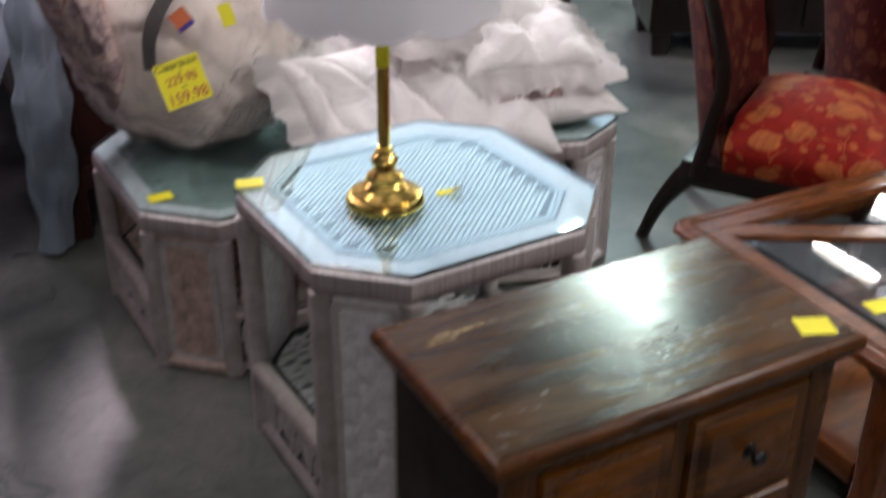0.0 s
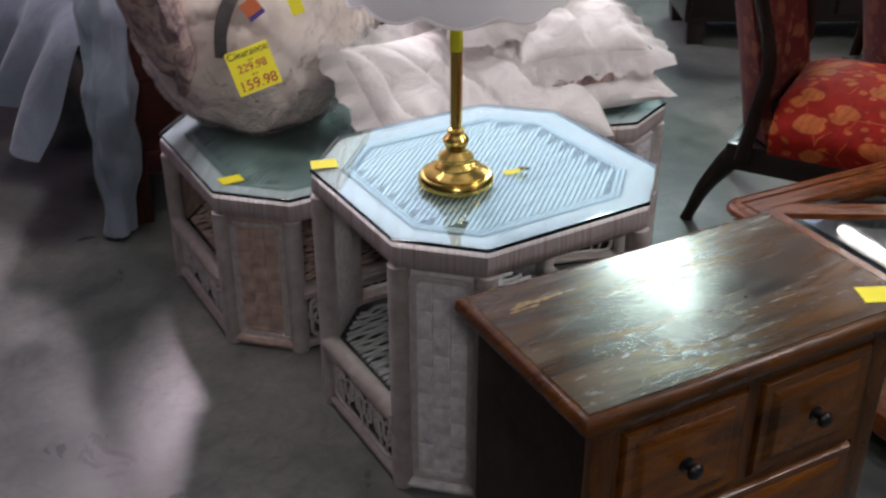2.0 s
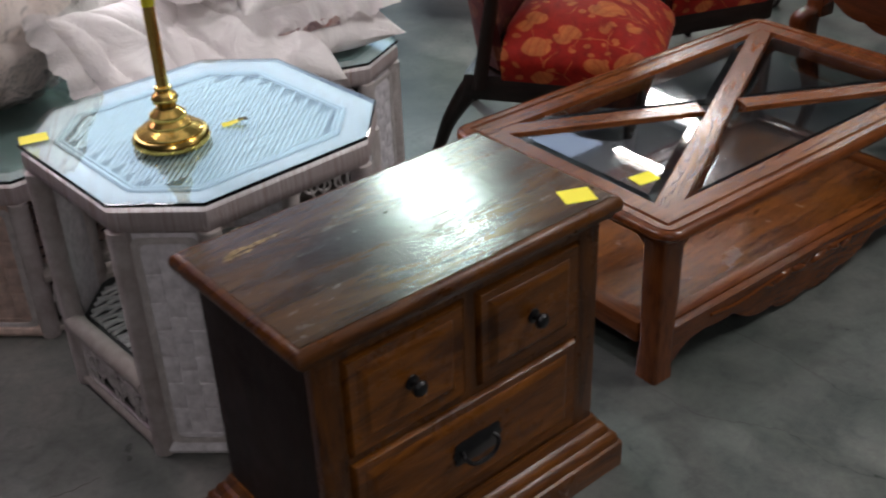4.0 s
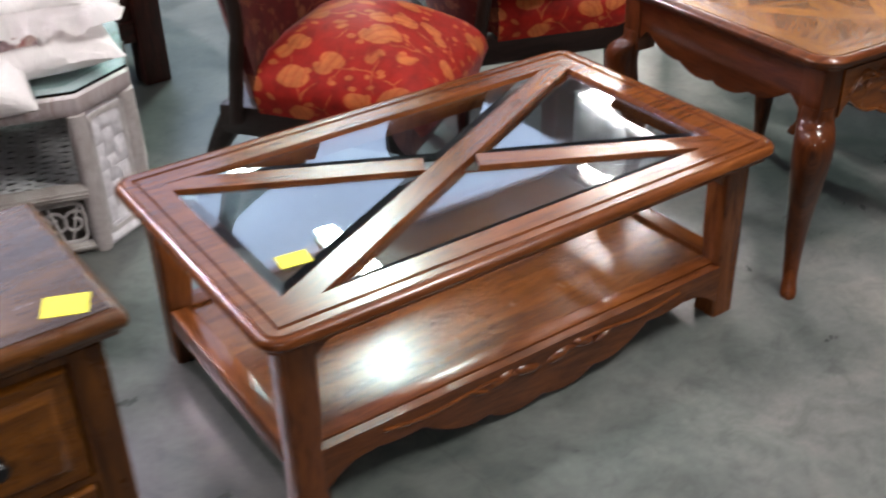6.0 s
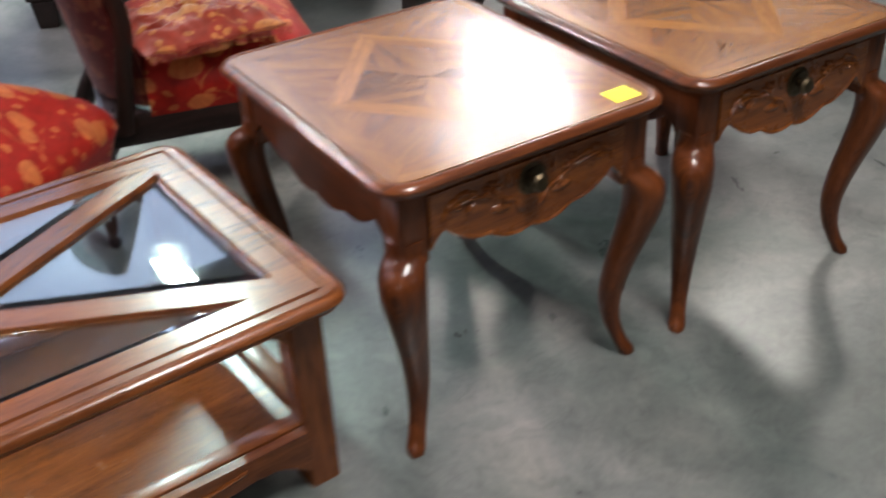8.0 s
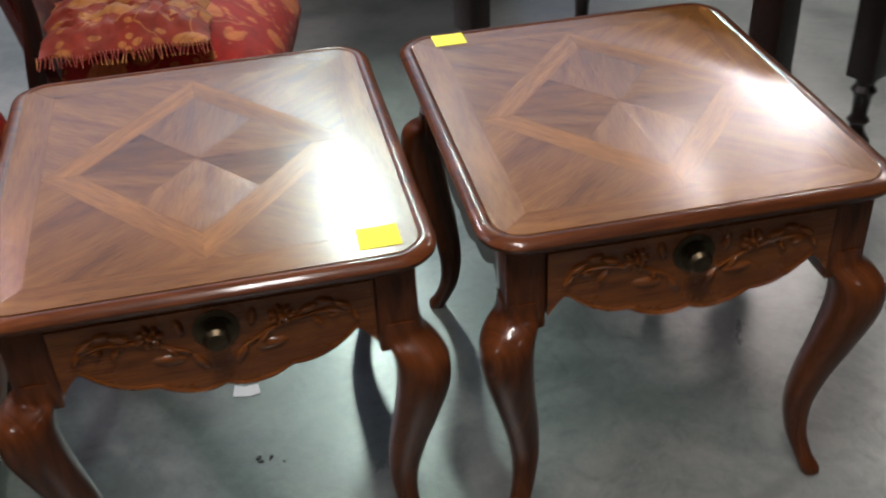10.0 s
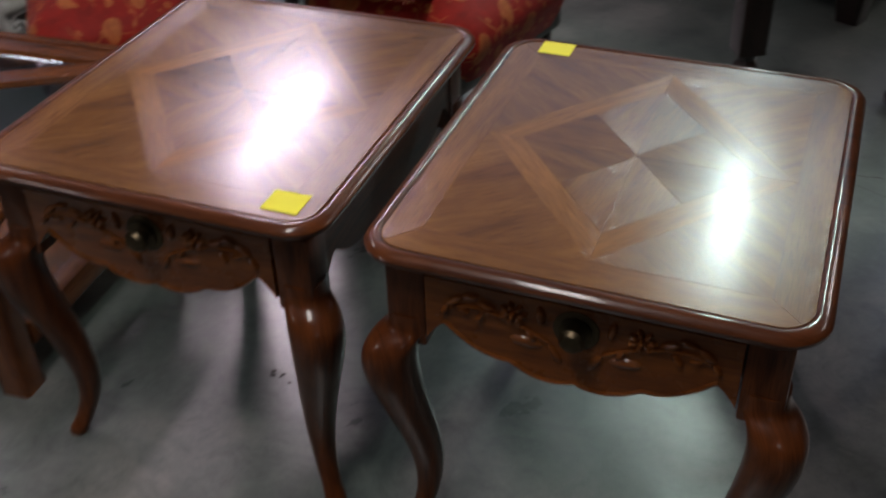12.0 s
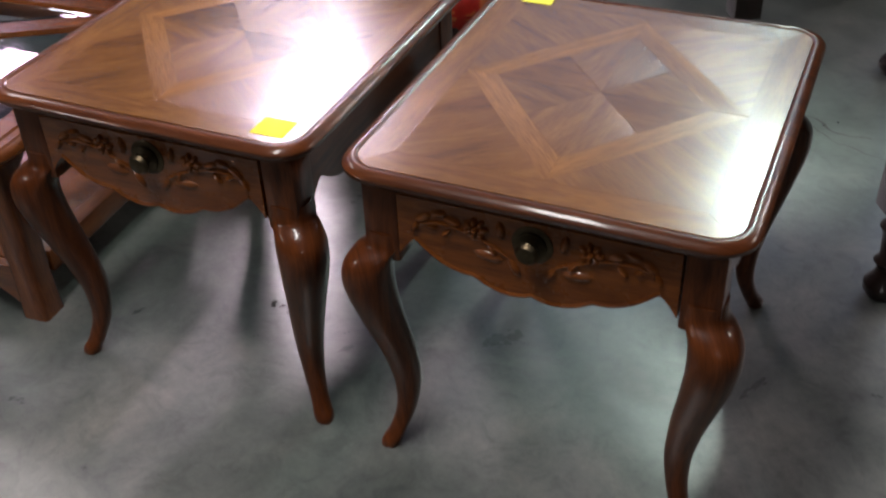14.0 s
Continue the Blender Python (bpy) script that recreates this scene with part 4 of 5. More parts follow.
M_PANEL = plain("woven_cane_panel", (0.78, 0.76, 0.79), 0.6, 0, 0.2, 60.0, 0.3)
M_EDGE = plain("edge_cane", (0.40, 0.42, 0.44), 0.6, 0, 0.2, 50.0, 0.2)
M_RIM = wrapped_rim()
M_RATTAN_SIDE = wicker("wrapped_rail_rattan", (0.58, 0.55, 0.52), (0.40, 0.34, 0.31), 650.0, 1)
# much darker weave colour for the tops of the low tables
M_WEAVE_LOW = plain("low_table_cane", (0.17, 0.20, 0.18), 0.7, 0, 0.3, 30.0, 0.2)
M_CANE = plain("round_cane", (0.52, 0.49, 0.48), 0.5, 0, 0.2, 50.0, 0.2)
# dark colours that paint the shade seen through the open cane
M_GAP_SHADE = plain("gap_shade_backing", (0.035, 0.04, 0.04), 0.7, 0, 0.3, 90.0, 0.2)
M_SKIRT_SHADE = plain("skirt_shade_backing", (0.10, 0.085, 0.075), 0.8, 0, 0.35, 60.0, 0.1)
wicker_table(0.141, 2.010, 0.517, 0.587, 0.313, 0.303, 0.127, "whitewashed octagonal wicker table holding a brass lamp")
wicker_table(-0.303, 2.576, 0.509, 0.422, 0.310, 0.338, 0.136, "low octagonal wicker table under a bagged comforter", True)
wicker_table(0.37, 2.91, 0.15, 0.422, 0.300, 0.300, 0.127, "low octagonal wicker table under a pile of white pillows")

# ---- brass lamp ----


def table_lamp(x, y, z):
    t = thing("table_lamp", "polished brass table lamp with a white scalloped shade", "table lamp", x, y, z)
    bm = bmesh.new()
    lathe(bm, [(0.001, 0.0), (0.072, 0.0), (0.075, 0.003), (0.076, 0.008), (0.074, 0.016), (0.070, 0.021), (0.064, 0.022), (0.064, 0.025), (0.058, 0.030), (0.046, 0.034), (0.043, 0.036), (0.043, 0.041), (0.036, 0.047), (0.034, 0.049), (0.036, 0.053), (0.035, 0.059), (0.026, 0.066), (0.020, 0.071), (0.019, 0.076), (0.024, 0.083), (0.026, 0.091), (0.022, 0.099), (0.014, 0.104), (0.0125, 0.106), (0.017, 0.108), (0.017, 0.113), (0.0105, 0.117), (0.001, 0.1171)], 56)
    part("base", bm, M_BRASS, t, "stepped round brass base")
    bm = bmesh.new()
    lathe(bm, [(0.0115, 0.116), (0.0115, 0.55), (0.006, 0.555), (0.006, 0.62)], 24)
    part("stem", bm, M_BRASS, t)
    bm = bmesh.new()
    loft(bm, [[(0.0122 * math.cos(q), 0.0122 * math.sin(q), zz) for q in (2 * math.pi * i / 24 for i in range(24))] for zz in (0.272, 0.326)], cap=False)
    part("tag", bm, M_YELLOW, t, "yellow paper tag wrapped round the stem")
    bm = bmesh.new()
    n = 96
    rings = []
    for s, r in ((0.0, 0.203), (0.03, 0.2025), (0.12, 0.194), (0.5, 0.160), (1.0, 0.110)):
        ring = []
        for i in range(n):
            q = 2 * math.pi * i / n
            lobe = abs(math.sin(q * 5))
            pleat = 1 - 0.012 * (1 - abs(math.sin(q * 5))) ** 6
            zz = 0.395 + 0.26 * s - 0.018 * lobe * (1 - s) ** 6
            ring.append((r * pleat * math.cos(q), r * pleat * math.sin(q), zz))
        rings.append(ring)
    loft(bm, rings, cap=False)
    bmesh.ops.solidify(bm, geom=bm.faces[:], thickness=0.0015)
    sh = part("shade", bm, M_SHADE, t, "white bell shade with a scalloped lower edge")
    bm = bmesh.new()
    ring = [(0.2045 * math.cos(q), 0.2045 * math.sin(q), 0.3945 - 0.018 * abs(math.sin(q * 5))) for q in (2 * math.pi * i / n for i in range(n))]
    tube(bm, ring + [ring[0]], 0.0022, 6)
    part("shade_trim", bm, M_SHADE, sh)
    return t


table_lamp(0.08, 1.935, 0.5885)

# ---- upholstered chairs ----


def cushion(bm, w, d, z0, z1, puff=0.03, taper=0.0, n=10):
    rings = []
    for k in range(9):
        s = k / 8
        o = (0.030 * (1 - s) ** 3 if s < 0.5 else 0.10 * (s - 0.5) ** 2 * 2.6)
        z = z0 + (z1 - z0) * s + 0
        rings.append([(x, y, z) for x, y, _ in rrect(w - 2 * o, d - 2 * o, 0.07, 0, n)])
    base = rings[-1]
    for q in (0.8, 0.55, 0.3, 0.08):
        rings.append([(x * q, y * q, z1 + puff * (1 - q * q)) for x, y, _ in base])
    loft(bm, rings)


CHAIR_W, CHAIR_D = 0.48, 0.53


def chair(x, y, turn, label):
    """The seat looks to +x; the back stands at -x."""
    t = thing("upholstered_chair", label, "chair", x, y, 0, turn, "red damask chairs in a row")
    W, D = CHAIR_W, CHAIR_D
    bm = bmesh.new()
    box(bm, -D / 2, D / 2, -W / 2 - 0.006, W / 2 + 0.006, 0.200, 0.285, 0.018)
    part("seat_rail", bm, M_ESPRESSO, t, axis=0)
    bm = bmesh.new()
    cushion(bm, D + 0.01, W + 0.04, 0.232, 0.412, 0.075)
    for v in bm.verts:
        v.co.z += 0.006 * noise.noise(v.co * 9)
        v.co.x += 0.035
        if v.co.x < -D / 2 + 0.12:
            v.co.x = -D / 2 + 0.12
    part("seat", bm, M_RED, t, "plump red damask seat")
    for sy in (-1, 1):
        bm = bmesh.new()
        keys = [(-D / 2 + 0.05, 0.275, 0.026), (-D / 2 + 0.015, 0.225, 0.034), (-D / 2 - 0.05, 0.12, 0.024), (-D / 2 - 0.085, 0.03, 0.018), (-D / 2 - 0.095, 0.0, 0.020)]
        path = smooth_path(keys, 4)
        tube(bm, [(a, sy * (W / 2 - 0.03), z) for a, z, r in path], [r for a, z, r in path], 10)
        part("rear_leg", bm, M_ESPRESSO, t, axis=2)
        bm = bmesh.new()
        tube(bm, [(D / 2 - 0.035, sy * (W / 2 - 0.035), z) for z in (0.30, 0.24, 0.20, 0.12, 0.055)], [0.026, 0.030, 0.024, 0.020, 0.015], 12)
        lg = part("front_leg", bm, M_ESPRESSO, t, axis=2)
        bm = bmesh.new()
        cx, cy = D / 2 - 0.035, sy * (W / 2 - 0.035)
        loft(bm, [[(cx + r * math.cos(q), cy + yy, 0.016 + r * math.sin(q)) for q in (2 * math.pi * i / 16 for i in range(16))] for r, yy in ((0.012, -0.009), (0.016, -0.006), (0.016, 0.006), (0.012, 0.009))])
        box(bm, cx - 0.008, cx + 0.008, cy - 0.012, cy + 0.012, 0.034, 0.058, 0.003)
        part("caster", bm, M_BLACKMETAL, lg, "small black caster")
    # the back: a curved padded panel between two shaped posts
    bm = bmesh.new()
    rings = []
    for k in range(11):
        s = k / 10
        z = 0.30 + 0.62 * s
        lean = -D / 2 + 0.02 - 0.10 * s - 0.03 * s * s
        hw = W / 2 + 0.005 + 0.02 * s
        wrap = 0.10 - 0.02 * s
        th = 0.032 + 0.018 * math.sin(math.pi * min(1, s * 1.05))
        ring = []
        for i in range(12):
            u = -1 + 2 * i / 11
            ring.append((lean + wrap * abs(u) ** 2.4 + th * (1 - abs(u) ** 4 * 0.6), hw * u, z))
        for i in range(12):
            u = 1 - 2 * i / 11
            ring.append((lean + wrap * abs(u) ** 2.4 - 0.022 * (1 - abs(u) ** 4 * 0.6), hw * u, z))
        rings.append(ring)
    loft(bm, rings)
    part("backrest", bm, M_RED_SHADED, t, "padded back in red damask, coloured as if in shade")
    for sy in (-1, 1):
        bm = bmesh.new()
        keys = [(-D / 2 + 0.03, 0.24), (-D / 2 + 0.055, 0.40), (-D / 2 + 0.070, 0.55), (-D / 2 + 0.0, 0.78), (-D / 2 - 0.06, 0.93)]
        path = smooth_path(keys, 4)
        rings = []
        for a, z in path:
            yy = sy * (W / 2 + 0.012 + 0.03 * (z - 0.3))
            rings.append([(a + 0.021 * math.cos(q) + 0.022, yy + 0.012 * math.sin(q), z) for q in (2 * math.pi * i / 10 for i in range(10))])
        loft(bm, rings)
        part("back_post", bm, M_ESPRESSO, t, axis=2)
    bm = bmesh.new()
    tube(bm, [(-D / 2 - 0.13 + 0.09 * abs(u) ** 2.4, (W / 2 - 0.0) * u, 0.93 + 0.03 * (1 - u * u)) for u in [-1 + 2 * i / 12 for i in range(13)]], 0.024, 8)
    part("top_rail", bm, M_ESPRESSO, t, axis=1)
    return t


def chair_at_foot(fx, fy, turn, label):
    """Places a chair by its right rear foot (nearest the tables)."""
    ca, sa = math.cos(turn), math.sin(turn)
    lx, ly = -CHAIR_D / 2 - 0.095, 0.03 - CHAIR_W / 2
    return chair(fx - (lx * ca - ly * sa), fy - (lx * sa + ly * ca), turn, label)


chair_at_foot(0.82, 2.90, -0.52, "red damask chair with dark wooden frame behind the coffee table")
chair_at_foot(1.45, 3.11, 0.14, "red damask chair with a loose cloth, behind the end tables")

# ---- bed with blue bedding ----


def sheet_drape(bm, pts_top, drop, out, folds, amp, n=60, rows=14, seed=1):
    """A hanging cloth: along the line pts_top (two points), falling drop, spreading out (a vector)."""
    a, b = Vector(pts_top[0]), Vector(pts_top[1])
    o = Vector(out)
    grid = []
    for j in range(rows + 1):
        s = j / rows
        row = []
        for i in range(n + 1):
            u = i / n
            p = a.lerp(b, u)
            w = math.sin(u * folds * 2 * math.pi + 2.0 * noise.noise(Vector((u * 3, s, seed)))) * amp * (0.15 + s)
            p = p + o * (s ** 0.6 + 0.25 * s * noise.noise(Vector((u * 2.2, 5, seed)))) + o.normalized() * w
            p.z -= drop * (s + 0.05 * s * math.sin(u * 5 + seed))
            p.z = max(p.z, 0.012)
            row.append(bm.verts.new(p))
        grid.append(row)
    for r0, r1 in zip(grid, grid[1:]):
        for i in range(n):
            bm.faces.new((r0[i], r0[i + 1], r1[i + 1], r1[i]))
    bmesh.ops.solidify(bm, geom=bm.faces[:], thickness=0.012)


def bed(x, y, turn):
    """The footboard lies along x at y = 0; the bed runs to +y."""
    t = thing("bed", "dark mahogany bed with rumpled blue bedding", "bed", x, y, 0, turn)
    W = 1.70
    for s in (0, 1):
        bm = bmesh.new()
        xx = s * W
        box(bm, xx - 0.045, xx + 0.045, -0.045, 0.045, 0.0, 0.74, 0.01)
        box(bm, xx - 0.055, xx + 0.055, -0.055, 0.055, 0.74, 0.79, 0.012)
        part("post", bm, M_BEDWOOD, t, axis=2)
    bm = bmesh.new()
    box(bm, 0.045, W - 0.045, -0.02, 0.02, 0.17, 0.68, 0.006)
    box(bm, 0.045, W - 0.045, -0.032, 0.032, 0.68, 0.73, 0.01)
    box(bm, 0.045, W - 0.045, -0.030, 0.030, 0.15, 0.22, 0.008)
    part("footboard", bm, M_BEDWOOD, t, axis=0)
    for s in (0, 1):
        bm = bmesh.new()
        box(bm, s * W - 0.018, s * W + 0.018, 0.045, 2.05, 0.22, 0.40, 0.005)
        part("side_rail", bm, M_BEDWOOD, t, axis=1)
    bm = bmesh.new()
    box(bm, 0.03, W - 0.03, 0.06, 2.05, 0.30, 0.60, 0.05)
    part("mattress", bm, M_WHITE, t)
    bm = bmesh.new()
    sheet_drape(bm, [(-0.02, -0.04, 0.64), (-0.02, 2.05, 0.62)], 0.34, (-0.24, -0.05, 0), 5, 0.05, seed=2)
    part("bedspread_side", bm, M_BLUE, t, "blue comforter hanging to the floor")
    bm = bmesh.new()
    sheet_drape(bm, [(W + 0.02, 0.06, 0.64), (W + 0.02, 2.05, 0.62)], 0.42, (0.10, 0, 0), 6, 0.03, seed=6)
    part("bedspread_side", bm, M_BLUE, t)
    bm = bmesh.new()
    rings = []
    for k in range(41):
        u = k / 40
        cx, cy, zz = -0.015 - 0.055 * u, -0.075 - 0.03 * math.sin(u * 3), 0.90 - 0.885 * u
        rr = 0.026 + 0.042 * math.sin(min(1.0, u * 1.15) * math.pi * 0.78) + 0.02 * noise.noise(Vector((u * 6, 4, 1)))
        ring = []
        for i in range(56):
            q = 2 * math.pi * i / 56
            f = 1 + 0.40 * noise.noise(Vector((math.cos(q) * 1.6, math.sin(q) * 1.6, u * 5.5))) - 0.20 * (1 - abs(noise.noise(Vector((math.cos(q) * 1.5, math.sin(q) * 1.5, u * 6 + 3))))) ** 7 + 0.14 * noise.noise(Vector((math.cos(q) * 4, math.sin(q) * 4, u * 11 + 3)))
            ring.append((cx + rr * 1.05 * f * math.cos(q), cy + rr * 0.75 * f * math.sin(q), zz))
        rings.append(ring)
    loft(bm, rings)
    part("bedspread_corner", bm, M_BLUE, t, "gathered blue comforter corner")
    bm = bmesh.new()
    bmesh.ops.create_grid(bm, x_segments=50, y_segments=50, size=0.5)
    for v in bm.verts:
        v.co.x = (v.co.x + 0.5) * (W + 0.08) - 0.04
        v.co.y = (v.co.y + 0.5) * 2.0 + 0.05
        v.co.z = 0.64 + 0.04 * noise.noise(v.co * 3.0) + 0.015 * noise.noise(v.co * 9.0)
    bmesh.ops.solidify(bm, geom=bm.faces[:], thickness=0.02)
    part("bedspread", bm, M_BLUE, t)
    return t


bed(-0.86, 2.93, 0.50)

# ---- pillows and the bagged comforter ----


def pillow(name, label, x, y, z, w, d, h, turn, mat, ruffle=0.0, lean=(0, 0), seed=0, cat="pillow"):
    t = thing(name, label, cat, x, y, z, turn, "pillows on the low wicker tables")
    t.matrix_world = Matrix.Translation((x, y, z)) @ Matrix.Rotation(turn, 4, "Z") @ Matrix.Rotation(lean[0], 4, "X") @ Matrix.Rotation(lean[1], 4, "Y")
    bm = bmesh.new()
    n = 64
    top, bot = [], []
    for j in range(n + 1):
        rt, rb = [], []
        for i in range(n + 1):
            u, v = -1 + 2 * i / n, -1 + 2 * j / n
            fat = ((1 - abs(u) ** 2.6) * (1 - abs(v) ** 2.6)) ** 0.5
            pin = 1 - 0.07 * (1 - abs(u) ** 2) * abs(v) - 0.0
            pu = 1 - 0.07 * (1 - abs(v) ** 2) * abs(u)
            px, py = u * w / 2 * pu, v * d / 2 * pin
            wr = 0.016 * noise.noise(Vector((px * 9, py * 9, seed))) + 0.008 * noise.noise(Vector((px * 22, py * 12, seed + 3))) - 0.016 * (1 - abs(noise.noise(Vector((px * 7 + py * 3, py * 4, seed + 8))))) ** 14
            rt.append(bm.verts.new((px, py, h * 0.5 + h * 0.5 * fat + wr * (0.4 + fat))))
            rb.append(bm.verts.new((px, py, h * 0.5 - h * 0.5 * fat)) if 0 < i < n and 0 < j < n else rt[-1])
        top.append(rt)
        bot.append(rb)
    for j in range(n):
        for i in range(n):
            bm.faces.new((top[j][i], top[j][i + 1], top[j + 1][i + 1], top[j + 1][i]))
            q = (bot[j][i], bot[j + 1][i], bot[j + 1][i + 1], bot[j][i + 1])
            if len({v.index if v.index >= 0 else id(v) for v in q}) >= 3 and set(q) != {top[j][i], top[j][i + 1], top[j + 1][i + 1], top[j + 1][i]}:
                try:
                    bm.faces.new(q)
                except ValueError:
                    pass
    part("case", bm, mat, t)
    if ruffle:
        bm = bmesh.new()
        m = 220
        loops = []
        per = []
        for i in range(m):
            q = 4 * i / m
            k, s = int(q), -1 + 2 * (q - int(q))
            u, v = ((s, -1), (1, s), (-s, 1), (-1, -s))[k]
            pin = 1 - 0.07 * (1 - u * u) * abs(v)
            pu = 1 - 0.07 * (1 - v * v) * abs(u)
            nrm = Vector((u, v, 0)) if abs(abs(u) - abs(v)) < 0.02 else Vector((u if abs(u) > abs(v) else 0, v if abs(v) > abs(u) else 0, 0))
            per.append((Vector((u * w / 2 * pu, v * d / 2 * pin, h * 0.5)), nrm.normalized()))
        for s in (0.0, 0.35, 0.7, 1.0):
            ring = []
            for i, (p, nn) in enumerate(per):
                wave = math.sin(i * 0.62 + 1.5 * noise.noise(Vector((i * 0.06, seed, 0))))
                q = p + nn * (ruffle * s * (1 + 0.05 * math.sin(i * 2.4))) + Vector((0, 0, 0.011 * s * wave - 0.35 * ruffle * s * s))
                ring.append(q)
            loops.append(ring)
        loft(bm, loops, cap=False)
        bmesh.ops.solidify(bm, geom=bm.faces[:], thickness=0.0012)
        part("ruffle", bm, mat, t, "gathered ruffle along the edge")
    return t


def comforter_bag(x, y, z):
    t = thing("bagged_comforter", "cream comforter in a clear plastic bag with grey straps", "bedding set", x, y, z, 0.5)
    bm = bmesh.new()
    bmesh.ops.create_uvsphere(bm, u_segments=110, v_segments=76, radius=1.0)
    def shape(p, grow=0.0, amp=1.0, fold=1.0):
        d = p.normalized()
        r = 1.0 + amp * (0.06 * noise.noise(d * 2.2) + 0.04 * noise.noise(d * 3.0 + Vector((3, 1, 2))) - fold * 0.055 * (1 - abs(math.sin(4.2 * d.z + 1.6 * d.x + 1.9 * noise.noise(d * 1.6 + Vector((4, 2, 2)))))) ** 7 - fold * 0.035 * (1 - abs(noise.noise(d * 2.8 + Vector((1, 8, 3))))) ** 12 + 0.018 * noise.noise(d * 5) + fold * 0.01 * noise.noise(d * 14)) + grow
        q = Vector((d.x * 0.30 * r, d.y * 0.25 * r, d.z * 0.31 * r))
        q.x -= 0.10 * max(0.0, q.z)
        q.z = q.z + 0.28
        q.z = 0.5 * (q.z + math.sqrt(q.z * q.z + 0.0009))
        return q
    for v in bm.verts:
        v.co = shape(v.co)
    part("comforter", bm, M_CREAM, t, "rumpled cream comforter")
    bm = bmesh.new()
    bmesh.ops.create_uvsphere(bm, u_segments=150, v_segments=100, radius=1.0)
    for v in bm.verts:
        d = v.co.normalized()
        cr = (1 - abs(noise.noise(d * 6.0 + Vector((5, 2, 9))))) ** 8 * 0.032 + abs(noise.noise(d * 4.0 + Vector((7, 2, 1)))) * 0.05 + abs(noise.noise(d * 11.0)) * 0.03
        v.co = shape(v.co, 0.015 + cr, 1.0, 0.2)
        v.co.z = max(v.co.z, 0.001)
    sham = bmesh.new()
    bmesh.ops.create_uvsphere(sham, u_segments=40, v_segments=28, radius=1.0)
    for v in sham.verts:
        d = v.co.normalized()
        r = 1 + 0.10 * noise.noise(d * 3 + Vector((9, 9, 9)))
        v.co = Vector((-0.285 - 0.07 * d.z + d.x * 0.068 * r, -0.03 + d.y * 0.17 * r, 0.37 + d.z * 0.25 * r))
    part("folded_sham", sham, M_FLORAL, t, "folded floral pillow sham in mauve and brown")
    bag = part("plastic_bag", bm, M_FILM, t, "crinkled clear plastic bag")
    bag.visible_shadow = False
    for keys in ([(0.18, 1.25), (-0.04, 0.95), (-0.34, 0.64), (-0.58, 0.34), (-0.70, 0.08), (-0.72, -0.10)], [(0.30, 1.6), (0.42, 1.1), (0.62, 0.85), (0.95, 0.6), (1.5, 0.4)]):
        bm = bmesh.new()
        rows = []
        path = smooth_path(keys, 6)
        for i, (u, v) in enumerate(path):
            q = path[min(i + 1, len(path) - 1)]
            o = path[max(i - 1, 0)]
            tn = Vector((q[0] - o[0], q[1] - o[1])).normalized()
            pair = []
            for sd in (-1, 1):
                d = Vector((u - tn.y * sd * 0.075, -1.0, v + tn.x * sd * 0.075)).normalized()
                pair.append(bm.verts.new(shape(d, 0.02, 1.0, 0.2)))
            rows.append(pair)
        for a, b in zip(rows, rows[1:]):
            bm.faces.new((a[0], b[0], b[1], a[1]))
        bmesh.ops.solidify(bm, geom=bm.faces[:], thickness=0.006)
        part("strap", bm, M_GREY, t, "grey fabric strap")
    return t, shape


def film_material():
    m, nt, b = material("clear_film")
    out = nt.nodes["Material Output"]
    tr = nt.nodes.new("ShaderNodeBsdfTransparent")
    gl = nt.nodes.new("ShaderNodeBsdfGlossy")
    gl.inputs["Roughness"].default_value = 0.14
    mx = nt.nodes.new("ShaderNodeMixShader")
    fr = node(nt, "ShaderNodeFresnel", IOR=1.65)
    v = coords(nt)
    bp = nt.nodes.new("ShaderNodeBump")
    bp.inputs["Strength"].default_value = 1.0
    bp.inputs["Distance"].default_value = 0.03
    nt.links.new(noise_tex(nt, v, 16.0, 3, 0.55, 2.6), bp.inputs["Height"])
    nt.links.new(bp.outputs[0], gl.inputs["Normal"])
    nt.links.new(bp.outputs[0], fr.inputs["Normal"])
    nt.links.new(fr.outputs[0], mx.inputs[0])
    nt.links.new(tr.outputs[0], mx.inputs[1])
    nt.links.new(gl.outputs[0], mx.inputs[2])
    nt.links.new(mx.outputs[0], out.inputs["Surface"])
    return m


M_FILM = film_material()


def floral():
    m, nt, b = material("faded_floral_print")
    v = coords(nt)
    n = noise_tex(nt, v, 22.0, 4, 0.6, 0.6)
    nt.links.new(ramp(nt, n, [(0.30, (0.16, 0.10, 0.12)), (0.45, (0.38, 0.27, 0.28)), (0.56, (0.66, 0.52, 0.48)), (0.70, (0.42, 0.18, 0.16))]).outputs[0], b.inputs["Base Color"])
    b.inputs["Roughness"].default_value = 0.85
    return m


M_FLORAL = floral()
M_GREY = fabric("grey_strap", (0.20, 0.18, 0.19), 0.8, 14.0, 0.3)
BAG, BAG_SHAPE = comforter_bag(-0.40, 2.70, 0.423)
pillow("pillow", "white ruffled cotton pillow leaning on the bagged comforter", -0.02, 2.63, 0.43, 0.40, 0.42, 0.17, 0.75, M_WHITE, 0.06, (0.85, 0.15), 1)
pillow("pillow", "plain white cotton pillow on the low wicker table", 0.26, 2.74, 0.425, 0.44, 0.38, 0.17, 0.2, M_WHITE, 0.0, (0.50, 0.0), 2)
pillow("pillow", "folded white quilt with a dark flowered trim", 0.42, 2.86, 0.425, 0.46, 0.44, 0.13, 0.3, M_WHITE, 0.0, (0.08, 0.0), 3)
